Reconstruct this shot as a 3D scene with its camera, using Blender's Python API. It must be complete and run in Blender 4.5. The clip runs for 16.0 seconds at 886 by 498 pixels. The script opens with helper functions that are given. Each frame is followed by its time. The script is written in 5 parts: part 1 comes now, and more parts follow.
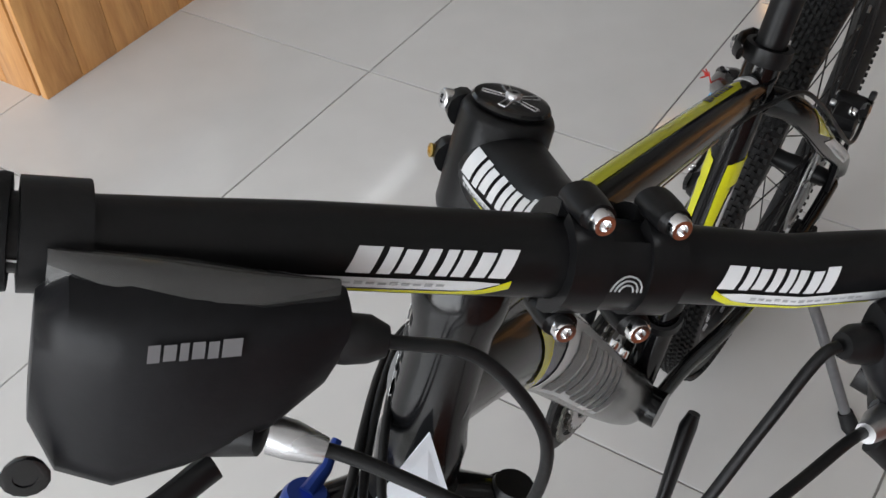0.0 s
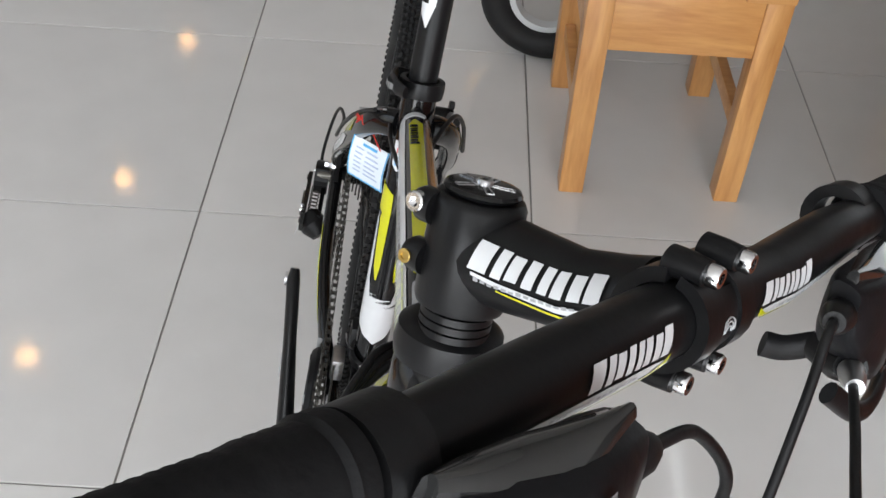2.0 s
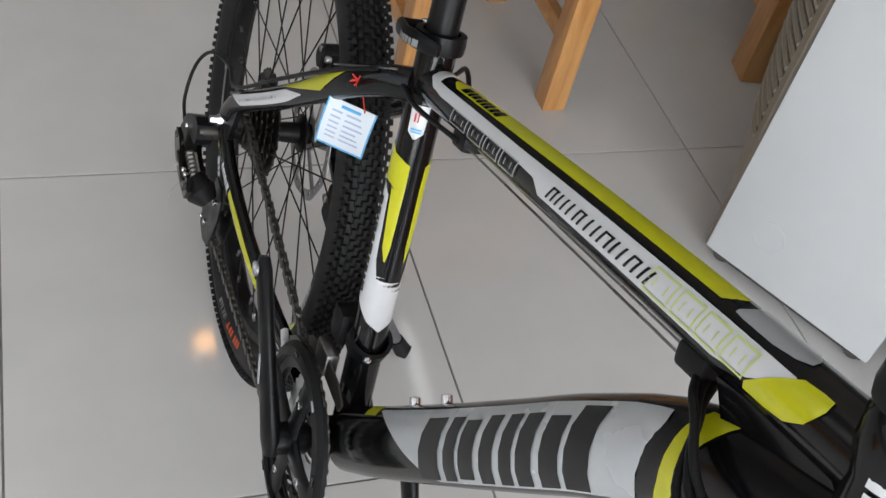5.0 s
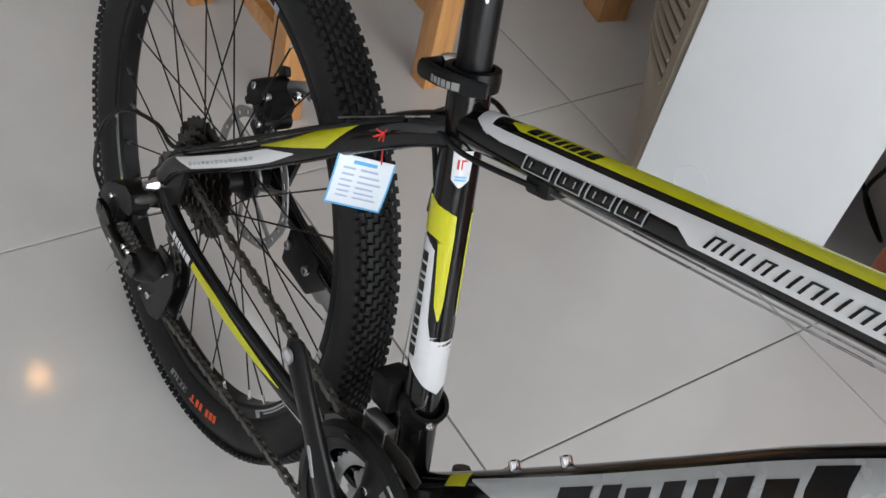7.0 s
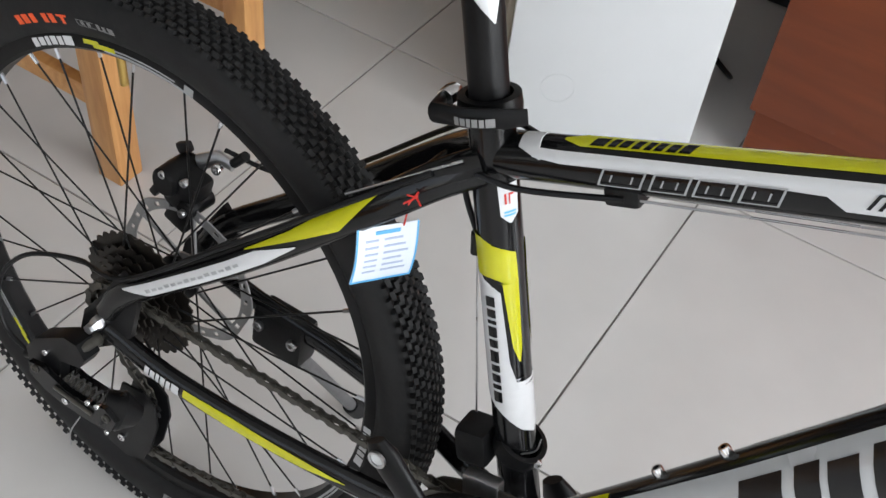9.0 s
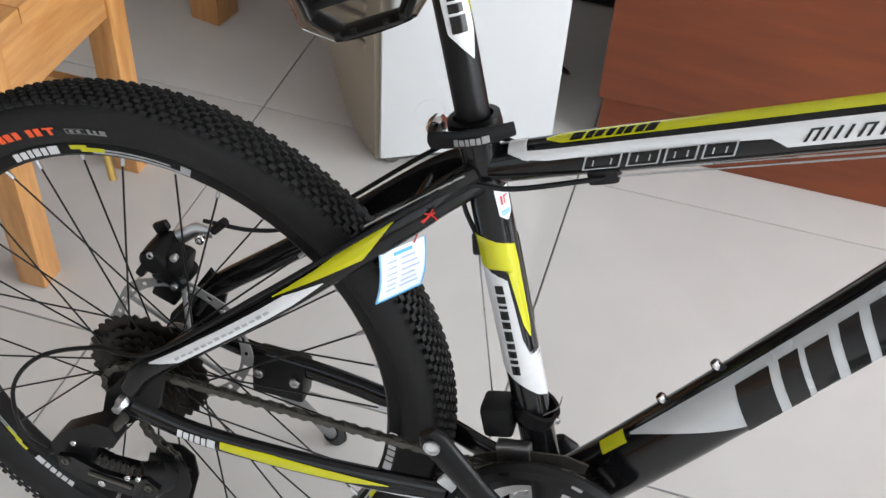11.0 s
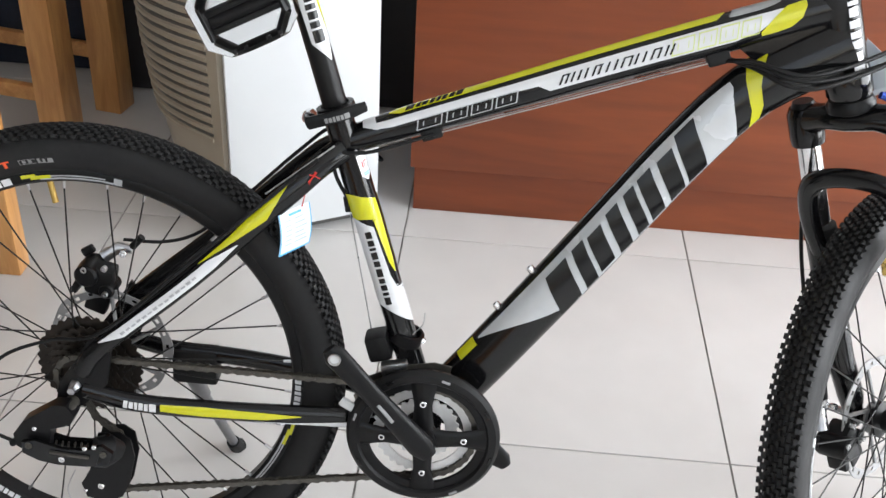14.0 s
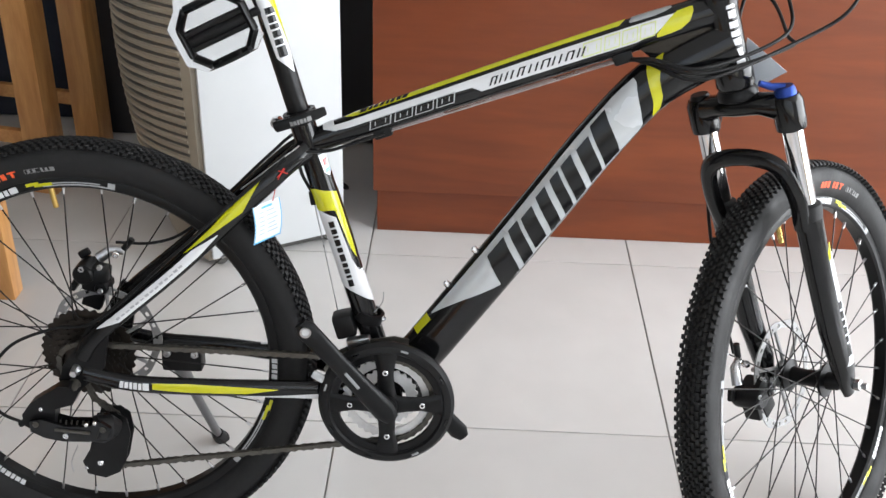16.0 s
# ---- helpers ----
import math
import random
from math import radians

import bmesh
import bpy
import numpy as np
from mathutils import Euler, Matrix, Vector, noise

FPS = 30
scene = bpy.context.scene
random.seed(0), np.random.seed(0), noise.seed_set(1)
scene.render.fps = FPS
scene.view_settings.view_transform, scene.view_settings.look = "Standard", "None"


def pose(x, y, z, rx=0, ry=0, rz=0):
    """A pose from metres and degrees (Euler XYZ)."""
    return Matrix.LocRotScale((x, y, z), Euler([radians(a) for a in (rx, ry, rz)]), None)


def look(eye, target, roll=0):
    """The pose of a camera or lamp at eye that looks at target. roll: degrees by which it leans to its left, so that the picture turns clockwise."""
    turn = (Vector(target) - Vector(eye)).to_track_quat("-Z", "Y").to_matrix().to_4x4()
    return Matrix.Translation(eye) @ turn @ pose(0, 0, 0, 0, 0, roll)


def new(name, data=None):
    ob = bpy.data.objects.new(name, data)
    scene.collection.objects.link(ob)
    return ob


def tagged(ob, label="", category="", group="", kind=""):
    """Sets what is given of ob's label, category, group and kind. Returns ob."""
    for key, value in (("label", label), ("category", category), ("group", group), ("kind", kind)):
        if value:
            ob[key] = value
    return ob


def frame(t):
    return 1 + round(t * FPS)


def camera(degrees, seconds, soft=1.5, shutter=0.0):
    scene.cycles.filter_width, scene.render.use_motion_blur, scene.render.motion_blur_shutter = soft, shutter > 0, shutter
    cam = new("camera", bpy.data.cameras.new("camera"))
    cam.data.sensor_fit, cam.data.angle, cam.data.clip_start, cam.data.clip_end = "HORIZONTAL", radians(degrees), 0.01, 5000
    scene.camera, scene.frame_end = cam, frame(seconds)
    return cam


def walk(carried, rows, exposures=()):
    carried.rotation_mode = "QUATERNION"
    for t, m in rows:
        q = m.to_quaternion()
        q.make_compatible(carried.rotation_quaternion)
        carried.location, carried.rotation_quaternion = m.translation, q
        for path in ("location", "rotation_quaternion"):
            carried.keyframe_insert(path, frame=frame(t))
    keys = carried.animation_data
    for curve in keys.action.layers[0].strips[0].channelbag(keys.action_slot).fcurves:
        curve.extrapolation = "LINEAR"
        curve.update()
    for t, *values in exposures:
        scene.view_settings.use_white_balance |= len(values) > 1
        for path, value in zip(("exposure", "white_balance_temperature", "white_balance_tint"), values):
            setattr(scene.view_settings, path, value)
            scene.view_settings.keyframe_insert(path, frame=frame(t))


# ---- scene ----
cam = camera(44.59, 16.0)
PATH = [
    (0, (0.744, 0.362, 1.259), (-0.117, -0.316, 0.235), -6.4),
    (0.5, (0.751, 0.306, 1.264), (-0.196, -0.196, 0.215), -6.3),
    (1, (0.798, 0.216, 1.265), (-0.273, 0.018, 0.233), -0.9),
    (1.5, (0.822, 0.166, 1.274), (-0.292, 0.140, 0.269), 1.9),
    (2, (0.793, 0.122, 1.281), (-0.321, 0.134, 0.277), 3.9),
    (2.5, (0.730, 0.066, 1.292), (-0.353, 0.073, 0.254), 1.7),
    (3, (0.690, 0.034, 1.265), (-0.371, 0.067, 0.205), 1.6),
    (3.5, (0.698, -0.048, 1.278), (-0.322, 0.153, 0.197), 7.4),
    (3.7, (0.705, -0.093, 1.283), (-0.296, 0.189, 0.202), 10.7),
    (5.8, (0.522, -0.237, 1.172), (-0.402, 0.316, 0.128), 15.4),
    (6, (0.502, -0.251, 1.170), (-0.410, 0.326, 0.127), 15.5),
    (6.5, (0.448, -0.301, 1.177), (-0.396, 0.344, 0.117), 14.8),
    (7, (0.407, -0.368, 1.177), (-0.366, 0.373, 0.126), 15.7),
    (7.5, (0.335, -0.419, 1.173), (-0.343, 0.422, 0.132), 16.5),
    (8, (0.265, -0.414, 1.163), (-0.353, 0.468, 0.119), 14.3),
    (8.5, (0.200, -0.403, 1.156), (-0.349, 0.496, 0.089), 11.1),
    (9, (0.155, -0.431, 1.157), (-0.325, 0.483, 0.069), 7.3),
    (9.2, (0.125, -0.449, 1.165), (-0.299, 0.479, 0.065), 7.2),
    (11.3, (0.055, -0.634, 1.233), (-0.192, 0.430, 0.205), 3.1),
    (11.5, (0.060, -0.661, 1.236), (-0.173, 0.411, 0.213), 2.4),
    (12, (0.098, -0.739, 1.230), (-0.129, 0.385, 0.263), 1.9),
    (12.5, (0.137, -0.809, 1.232), (-0.085, 0.356, 0.314), 1.7),
    (13, (0.142, -0.863, 1.255), (-0.041, 0.321, 0.352), 1.9),
    (13.5, (0.111, -0.939, 1.262), (-0.002, 0.277, 0.392), 3.0),
    (14, (0.076, -1.021, 1.253), (0.026, 0.227, 0.423), 3.5),
    (14.5, (0.079, -1.082, 1.254), (0.042, 0.178, 0.441), 2.6),
    (15, (0.110, -1.128, 1.263), (0.059, 0.138, 0.461), 1.8),
    (15.5, (0.116, -1.185, 1.263), (0.079, 0.098, 0.488), 1.9),
    (16, (0.118, -1.237, 1.273), (0.097, 0.057, 0.515), 2.0),
]
walk(cam, [(t, look(eye, target, roll)) for t, eye, target, roll in PATH], [(0, -0.32), (0.5, -0.2), (1, -0.06), (1.5, -0.04), (3, 0.0), (3.7, -0.1), (6.5, -0.25), (7.5, -0.15), (9, 0.05), (11.5, 0.3), (13, 0.45), (14.5, 0.47), (16, 0.36)])

# ---- light ----
world = bpy.data.worlds.new("world")
scene.world = world
world.use_nodes = True
wn = world.node_tree.nodes
sky = wn.new("ShaderNodeTexSky")
sky.sky_type, sky.sun_disc, sky.sun_elevation, sky.sun_rotation = "NISHITA", False, radians(40), radians(150)
world.node_tree.links.new(sky.outputs[0], wn["Background"].inputs[0])
wn["Background"].inputs[1].default_value = 0.12


def area_lamp(name, m, sx, sy, watts, colour):
    data = bpy.data.lights.new(name, "AREA")
    data.shape, data.size, data.size_y, data.energy, data.color = "RECTANGLE", sx, sy, watts, colour
    ob = new(name, data)
    ob.matrix_world = m
    return ob


# daylight through the shop front (towards +x) and the side window (towards -y)
area_lamp("shopfront_daylight", look((4.35, -0.3, 1.6), (0, -0.3, 1.0)), 5.0, 2.6, 330, (0.925, 0.955, 0.99))
area_lamp("side_window_daylight", look((-0.4, -4.15, 1.7), (-0.4, 0, 0.8)), 4.6, 2.4, 25, (0.925, 0.955, 0.99))

# ---- materials ----


def mat(name, colour, rough=0.5, metal=0.0, grain=0.0, size=60.0, bump=0.0, coat=0.0, rnd=0.0, spec=0.5):
    """A surface with colour variation at two scales (grain) and fine relief (bump)."""
    m = bpy.data.materials.new(name)
    m.use_nodes = True
    t = m.node_tree
    b = t.nodes["Principled BSDF"]
    b.inputs["Base Color"].default_value = (*colour, 1)
    b.inputs["Roughness"].default_value, b.inputs["Metallic"].default_value = rough, metal
    b.inputs["Coat Weight"].default_value, b.inputs["Specular IOR Level"].default_value = coat, spec
    b.inputs["Coat Roughness"].default_value = 0.06
    if grain or bump or rnd:
        co = t.nodes.new("ShaderNodeTexCoord")
        n1, n2 = t.nodes.new("ShaderNodeTexNoise"), t.nodes.new("ShaderNodeTexNoise")
        n1.inputs["Scale"].default_value, n2.inputs["Scale"].default_value = size, size * 0.11
        n1.inputs["Detail"].default_value = n2.inputs["Detail"].default_value = 4
        for n in (n1, n2):
            t.links.new(co.outputs["Object"], n.inputs["Vector"])
        add = t.nodes.new("ShaderNodeMath")
        add.operation = "ADD"
        t.links.new(n1.outputs[0], add.inputs[0]), t.links.new(n2.outputs[0], add.inputs[1])
        rng = t.nodes.new("ShaderNodeMapRange")
        rng.inputs[1].default_value, rng.inputs[2].default_value = 0.6, 1.4
        rng.inputs[3].default_value, rng.inputs[4].default_value = 1 - grain, 1 + grain
        t.links.new(add.outputs[0], rng.inputs[0])
        hsv = t.nodes.new("ShaderNodeHueSaturation")
        hsv.inputs["Color"].default_value = (*colour, 1)
        value = rng.outputs[0]
        if rnd:
            info = t.nodes.new("ShaderNodeObjectInfo")
            r2 = t.nodes.new("ShaderNodeMapRange")
            r2.inputs[3].default_value, r2.inputs[4].default_value = 1 - rnd, 1 + rnd
            t.links.new(info.outputs["Random"], r2.inputs[0])
            mul = t.nodes.new("ShaderNodeMath")
            mul.operation = "MULTIPLY"
            t.links.new(value, mul.inputs[0]), t.links.new(r2.outputs[0], mul.inputs[1])
            value = mul.outputs[0]
        t.links.new(value, hsv.inputs["Value"])
        t.links.new(hsv.outputs[0], b.inputs["Base Color"])
        r3 = t.nodes.new("ShaderNodeMapRange")
        r3.inputs[1].default_value, r3.inputs[2].default_value = 0.3, 0.7
        r3.inputs[3].default_value, r3.inputs[4].default_value = rough * 0.8, min(1, rough * 1.2)
        t.links.new(n2.outputs[0], r3.inputs[0]), t.links.new(r3.outputs[0], b.inputs["Roughness"])
        if bump:
            bp = t.nodes.new("ShaderNodeBump")
            bp.inputs["Strength"].default_value, bp.inputs["Distance"].default_value = bump, 0.002
            t.links.new(n1.outputs[0], bp.inputs["Height"]), t.links.new(bp.outputs[0], b.inputs["Normal"])
    return m


def wood(name, dark, light, along=(1, 1, 1), rough=0.4, scale=3.0, coat=0.0):
    """Wood with stretched grain; along: stretch per axis (small means long grain)."""
    m = bpy.data.materials.new(name)
    m.use_nodes = True
    t = m.node_tree
    b = t.nodes["Principled BSDF"]
    co, mp = t.nodes.new("ShaderNodeTexCoord"), t.nodes.new("ShaderNodeMapping")
    mp.inputs["Scale"].default_value = along
    n, w = t.nodes.new("ShaderNodeTexNoise"), t.nodes.new("ShaderNodeTexNoise")
    n.inputs["Scale"].default_value, n.inputs["Detail"].default_value, n.inputs["Distortion"].default_value = scale, 6, 1.2
    w.inputs["Scale"].default_value, w.inputs["Detail"].default_value = scale * 7, 3
    info = t.nodes.new("ShaderNodeObjectInfo")
    off = t.nodes.new("ShaderNodeVectorMath")
    off.operation = "ADD"
    sc = t.nodes.new("ShaderNodeVectorMath")
    sc.operation = "SCALE"
    sc.inputs[0].default_value, = ((7.0, 3.0, 5.0),)
    t.links.new(info.outputs["Random"], sc.inputs["Scale"])
    t.links.new(co.outputs["Object"], mp.inputs[0]), t.links.new(mp.outputs[0], off.inputs[0]), t.links.new(sc.outputs[0], off.inputs[1])
    t.links.new(off.outputs[0], n.inputs["Vector"]), t.links.new(off.outputs[0], w.inputs["Vector"])
    mix = t.nodes.new("ShaderNodeMath")
    mix.operation = "MULTIPLY_ADD"
    mix.inputs[1].default_value = 0.3
    t.links.new(w.outputs[0], mix.inputs[0]), t.links.new(n.outputs[0], mix.inputs[2])
    ramp = t.nodes.new("ShaderNodeValToRGB")
    ramp.color_ramp.elements[0].position, ramp.color_ramp.elements[1].position = 0.42, 0.9
    ramp.color_ramp.elements[0].color, ramp.color_ramp.elements[1].color = (*dark, 1), (*light, 1)
    t.links.new(mix.outputs[0], ramp.inputs[0]), t.links.new(ramp.outputs[0], b.inputs["Base Color"])
    b.inputs["Roughness"].default_value, b.inputs["Coat Weight"].default_value = rough, coat
    bp = t.nodes.new("ShaderNodeBump")
    bp.inputs["Strength"].default_value, bp.inputs["Distance"].default_value = 0.15, 0.002
    t.links.new(mix.outputs[0], bp.inputs["Height"]), t.links.new(bp.outputs[0], b.inputs["Normal"])
    return m


TILE = mat("polished_tile", (0.63, 0.62, 0.605), 0.075, grain=0.05, size=9, rnd=0.015, spec=0.5)
GROUT = mat("grout", (0.26, 0.25, 0.235), 0.85, grain=0.2, size=80)
PAINT = mat("wall_paint", (0.36, 0.35, 0.34), 0.7, grain=0.04, size=20)
CEIL = mat("ceiling_paint", (0.7, 0.69, 0.67), 0.8, grain=0.03, size=20)
GLOSS = mat("gloss_black_paint", (0.0045, 0.0045, 0.005), 0.14, grain=0.15, size=200, spec=0.38)
SATIN = mat("satin_black", (0.0055, 0.0055, 0.006), 0.36, grain=0.2, size=300, bump=0.03, spec=0.22)
PLASTIC = mat("black_plastic", (0.0075, 0.0075, 0.008), 0.42, grain=0.25, size=250, bump=0.08, spec=0.22)
POD = mat("shifter_plastic", (0.008, 0.008, 0.009), 0.36, grain=0.2, size=250, bump=0.06, spec=0.13)
RUBBER = mat("tyre_rubber", (0.011, 0.011, 0.0115), 0.6, grain=0.25, size=150, bump=0.12, spec=0.3)
GRIPR = mat("grip_rubber", (0.007, 0.007, 0.0075), 0.7, grain=0.25, size=300, bump=0.2, spec=0.16)
SILVER = mat("silver_decal", (0.50, 0.52, 0.535), 0.25, 0.15, grain=0.04, size=90, coat=0.3)
WHITE = mat("white_decal", (0.64, 0.65, 0.665), 0.22, grain=0.03, size=90, coat=0.4)
GREYM = mat("grey_print", (0.12, 0.12, 0.125), 0.4, grain=0.04, size=90)
GREYD = mat("grey_decal", (0.34, 0.35, 0.36), 0.28, grain=0.04, size=90, coat=0.3)
LIME = mat("lime_decal", (0.52, 0.52, 0.008), 0.22, grain=0.05, size=90, coat=0.4)
LIMEP = mat("pale_lime_decal", (0.55, 0.62, 0.22), 0.3, grain=0.05, size=90)
BLACKD = mat("black_decal", (0.006, 0.006, 0.0065), 0.2, grain=0.1, size=90, spec=0.35)
ORANGE = mat("orange_print", (0.75, 0.09, 0.02), 0.55, grain=0.15, size=300)
TYREPR = mat("grey_print", (0.22, 0.22, 0.22), 0.55, grain=0.15, size=300)
CHROME = mat("chrome", (0.78, 0.78, 0.79), 0.12, 1.0, grain=0.04, size=60)
STEEL = mat("brushed_steel", (0.52, 0.52, 0.53), 0.3, 1.0, grain=0.12, size=120, bump=0.03)
RINGS = mat("ring_alloy", (0.68, 0.68, 0.68), 0.4, 0.2, grain=0.12, size=120)
DARKST = mat("dark_steel", (0.085, 0.08, 0.07), 0.36, 0.6, grain=0.3, size=150)
SPOKE = mat("black_spoke", (0.015, 0.015, 0.015), 0.35, 0.6, grain=0.2, size=90)
ROTOR = mat("brake_disc_steel", (0.3, 0.3, 0.3), 0.38, 0.45, grain=0.1, size=120)
CASS = mat("oiled_sprocket", (0.035, 0.03, 0.026), 0.4, 0.85, grain=0.3, size=120)
BRASS = mat("brass", (0.55, 0.38, 0.12), 0.3, 1.0, grain=0.1, size=100)
BLUEA = mat("blue_anodised", (0.02, 0.05, 0.25), 0.3, 0.7, grain=0.1, size=100)
RED = mat("red_thread", (0.6, 0.03, 0.02), 0.7, grain=0.2, size=300)
PAPER = mat("tag_paper", (0.74, 0.80, 0.86), 0.45, grain=0.03, size=60)
TAGBLUE = mat("tag_blue", (0.10, 0.42, 0.75), 0.45, grain=0.05, size=60)
TAGINK = mat("tag_ink", (0.42, 0.50, 0.68), 0.5, grain=0.05, size=60)
KICK = mat("kickstand_grey", (0.14, 0.14, 0.145), 0.35, 0.3, grain=0.15, size=120)
ACW = mat("appliance_white", (0.62, 0.64, 0.65), 0.32, grain=0.03, size=14)
ACC = mat("appliance_cream", (0.29, 0.255, 0.2), 0.4, grain=0.05, size=20)
# dark base, castors and sockets, and the shade strips between louvres
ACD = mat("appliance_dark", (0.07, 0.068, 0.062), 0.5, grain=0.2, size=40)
PINE = wood("pine", (0.44, 0.19, 0.055), (0.68, 0.36, 0.13), (9, 9, 1.2), 0.32, 3.0, 0.15)
PINEX = wood("pine_flat", (0.46, 0.20, 0.06), (0.70, 0.38, 0.14), (9, 1.2, 9), 0.3, 3.0, 0.15)
PANEL = wood("panel_wood", (0.15, 0.030, 0.0065), (0.23, 0.052, 0.012), (1.0, 6, 7), 0.42, 1.6, 0.1)
DARKW = mat("dark_cupboard", (0.022, 0.021, 0.024), 0.5, grain=0.3, size=12)
NAVY = mat("navy_cloth", (0.012, 0.018, 0.035), 0.8, grain=0.3, size=90)
LAMPG = bpy.data.materials.new("warm_lamp_glass")
LAMPG.use_nodes = True
LAMPG.node_tree.nodes["Principled BSDF"].inputs["Emission Color"].default_value = (1.0, 0.5, 0.16, 1)
LAMPG.node_tree.nodes["Principled BSDF"].inputs["Emission Strength"].default_value = 36
TUBEG = bpy.data.materials.new("tube_lamp_glass")
TUBEG.use_nodes = True
TUBEG.node_tree.nodes["Principled BSDF"].inputs["Emission Color"].default_value = (0.93, 0.97, 1.0, 1)
TUBEG.node_tree.nodes["Principled BSDF"].inputs["Emission Strength"].default_value = 9
FILM = bpy.data.materials.new("clear_plastic_bag")
FILM.use_nodes = True
_b = FILM.node_tree.nodes["Principled BSDF"]
_b.inputs["Transmission Weight"].default_value, _b.inputs["Roughness"].default_value, _b.inputs["IOR"].default_value = 1.0, 0.12, 1.05
WINDOW = bpy.data.materials.new("window_glass")
WINDOW.use_nodes = True
_b = WINDOW.node_tree.nodes["Principled BSDF"]
_b.inputs["Transmission Weight"].default_value, _b.inputs["Roughness"].default_value = 1.0, 0.0
SMOKE = mat("smoked_window", (0.02, 0.02, 0.02), 0.05, grain=0.4, size=60, coat=1.0)

# ---- mesh helpers ----


def part(name, bm, material, parent=None, label="", smooth=True):
    """Link a bmesh as one mesh object."""
    me = bpy.data.meshes.new(name)
    bmesh.ops.recalc_face_normals(bm, faces=bm.faces)
    bm.to_mesh(me)
    bm.free()
    me.materials.append(material)
    if smooth:
        me.shade_smooth()
        me.set_sharp_from_angle(angle=radians(38))
    ob = new(name, me)
    if parent:
        ob.parent = parent
    if label:
        tagged(ob, label)
    return ob


def again(ob, m=None, parent=None):
    """A further object on the same mesh."""
    o = new(ob.name.split(".")[0], ob.data)
    o.parent = parent or ob.parent
    if m is not None:
        o.matrix_basis = m
    return o


def loft(bm, pts, radii, seg=16, cap=True, side=(0, 1, 0)):
    """A tube through pts; radii: (along side, across) each; side: the direction of the first radius."""
    pts = [Vector(p) for p in pts]
    rings = []
    for i, p in enumerate(pts):
        d = (pts[min(i + 1, len(pts) - 1)] - pts[max(i - 1, 0)]).normalized()
        a = Vector(side)
        a = (a - d * a.dot(d)).normalized()
        b = d.cross(a)
        r = radii[i] if isinstance(radii, list) else radii
        ra, rb = r if isinstance(r, tuple) else (r, r)
        rings.append([bm.verts.new(p + a * (ra * math.cos(k * math.tau / seg)) + b * (rb * math.sin(k * math.tau / seg))) for k in range(seg)])
    for r0, r1 in zip(rings, rings[1:]):
        for k in range(seg):
            bm.faces.new((r0[k], r0[(k + 1) % seg], r1[(k + 1) % seg], r1[k]))
    if cap:
        bm.faces.new(rings[0][::-1]), bm.faces.new(rings[-1])
    return bm


def tube(pts, radii, seg=16, side=(0, 1, 0)):
    d = (Vector(pts[-1]) - Vector(pts[0])).normalized()
    if abs(d.dot(Vector(side))) > 0.93:
        side = (0, 0, 1) if abs(d.z) < 0.9 else (1, 0, 0)
    return loft(bmesh.new(), pts, radii, seg, True, side)


def curve(pts, n=8):
    """A smooth line through pts."""
    p = [Vector(q) for q in pts]
    p = [2 * p[0] - p[1]] + p + [2 * p[-1] - p[-2]]
    out = []
    for i in range(1, len(p) - 2):
        for k in range(n):
            t = k / n
            out.append(0.5 * (2 * p[i] + (p[i + 1] - p[i - 1]) * t + (2 * p[i - 1] - 5 * p[i] + 4 * p[i + 1] - p[i + 2]) * t * t + (3 * p[i] - p[i - 1] - 3 * p[i + 1] + p[i + 2]) * t ** 3))
    return out + [p[-2]]


def box(bm, m, sx, sy, sz, bevel=0.0):
    """A box of that size centred on the pose m."""
    g = bmesh.ops.create_cube(bm, size=1.0, matrix=m @ Matrix.Diagonal((sx, sy, sz, 1)))
    if bevel:
        ed = {e for v in g["verts"] for e in v.link_edges}
        bmesh.ops.bevel(bm, geom=list(ed), offset=bevel, segments=2, affect="EDGES", profile=0.6)
    return bm


def prism(bm, outline, y0, y1, m=Matrix()):
    """Extrude an (x, z) outline between y0 and y1."""
    a = [bm.verts.new(m @ Vector((x, y0, z))) for x, z in outline]
    b = [bm.verts.new(m @ Vector((x, y1, z))) for x, z in outline]
    n = len(outline)
    bm.faces.new(a), bm.faces.new(b[::-1])
    for k in range(n):
        bm.faces.new((a[k], b[k], b[(k + 1) % n], a[(k + 1) % n]))
    return bm


def lathe(bm, profile, seg=48, m=Matrix(), closed=False):
    """Turn (radius, y) about the y axis of m."""
    rings = [[bm.verts.new(m @ Vector((r * math.cos(k * math.tau / seg), y, r * math.sin(k * math.tau / seg)))) for k in range(seg)] for r, y in profile]
    pairs = list(zip(rings, rings[1:])) + ([(rings[-1], rings[0])] if closed else [])
    for r0, r1 in pairs:
        for k in range(seg):
            bm.faces.new((r0[k], r0[(k + 1) % seg], r1[(k + 1) % seg], r1[k]))
    if not closed:
        for r in (rings[0], rings[-1]):
            bm.faces.new(r)
    return bm


def rod(bm, a, b, r, seg=12):
    return loft(bm, [a, b], r, seg, True, (0, 1, 0) if abs((Vector(b) - Vector(a)).normalized().y) < 0.9 else (1, 0, 0))


def bolt(a, d, r=0.0045, h=0.005, parent=None, material=None, name="bolt"):
    """A socket-head bolt at a, pointing along d."""
    q = Vector(d).to_track_quat("Y", "Z").to_matrix().to_4x4()
    bm = lathe(bmesh.new(), [(r * 0.8, -0.003), (r, 0), (r, h * 0.8), (r * 0.85, h), (r * 0.5, h), (r * 0.48, h * 0.4), (0.0004, h * 0.4)], 14, Matrix.Translation(a) @ q)
    return part(name, bm, material or CHROME, parent)


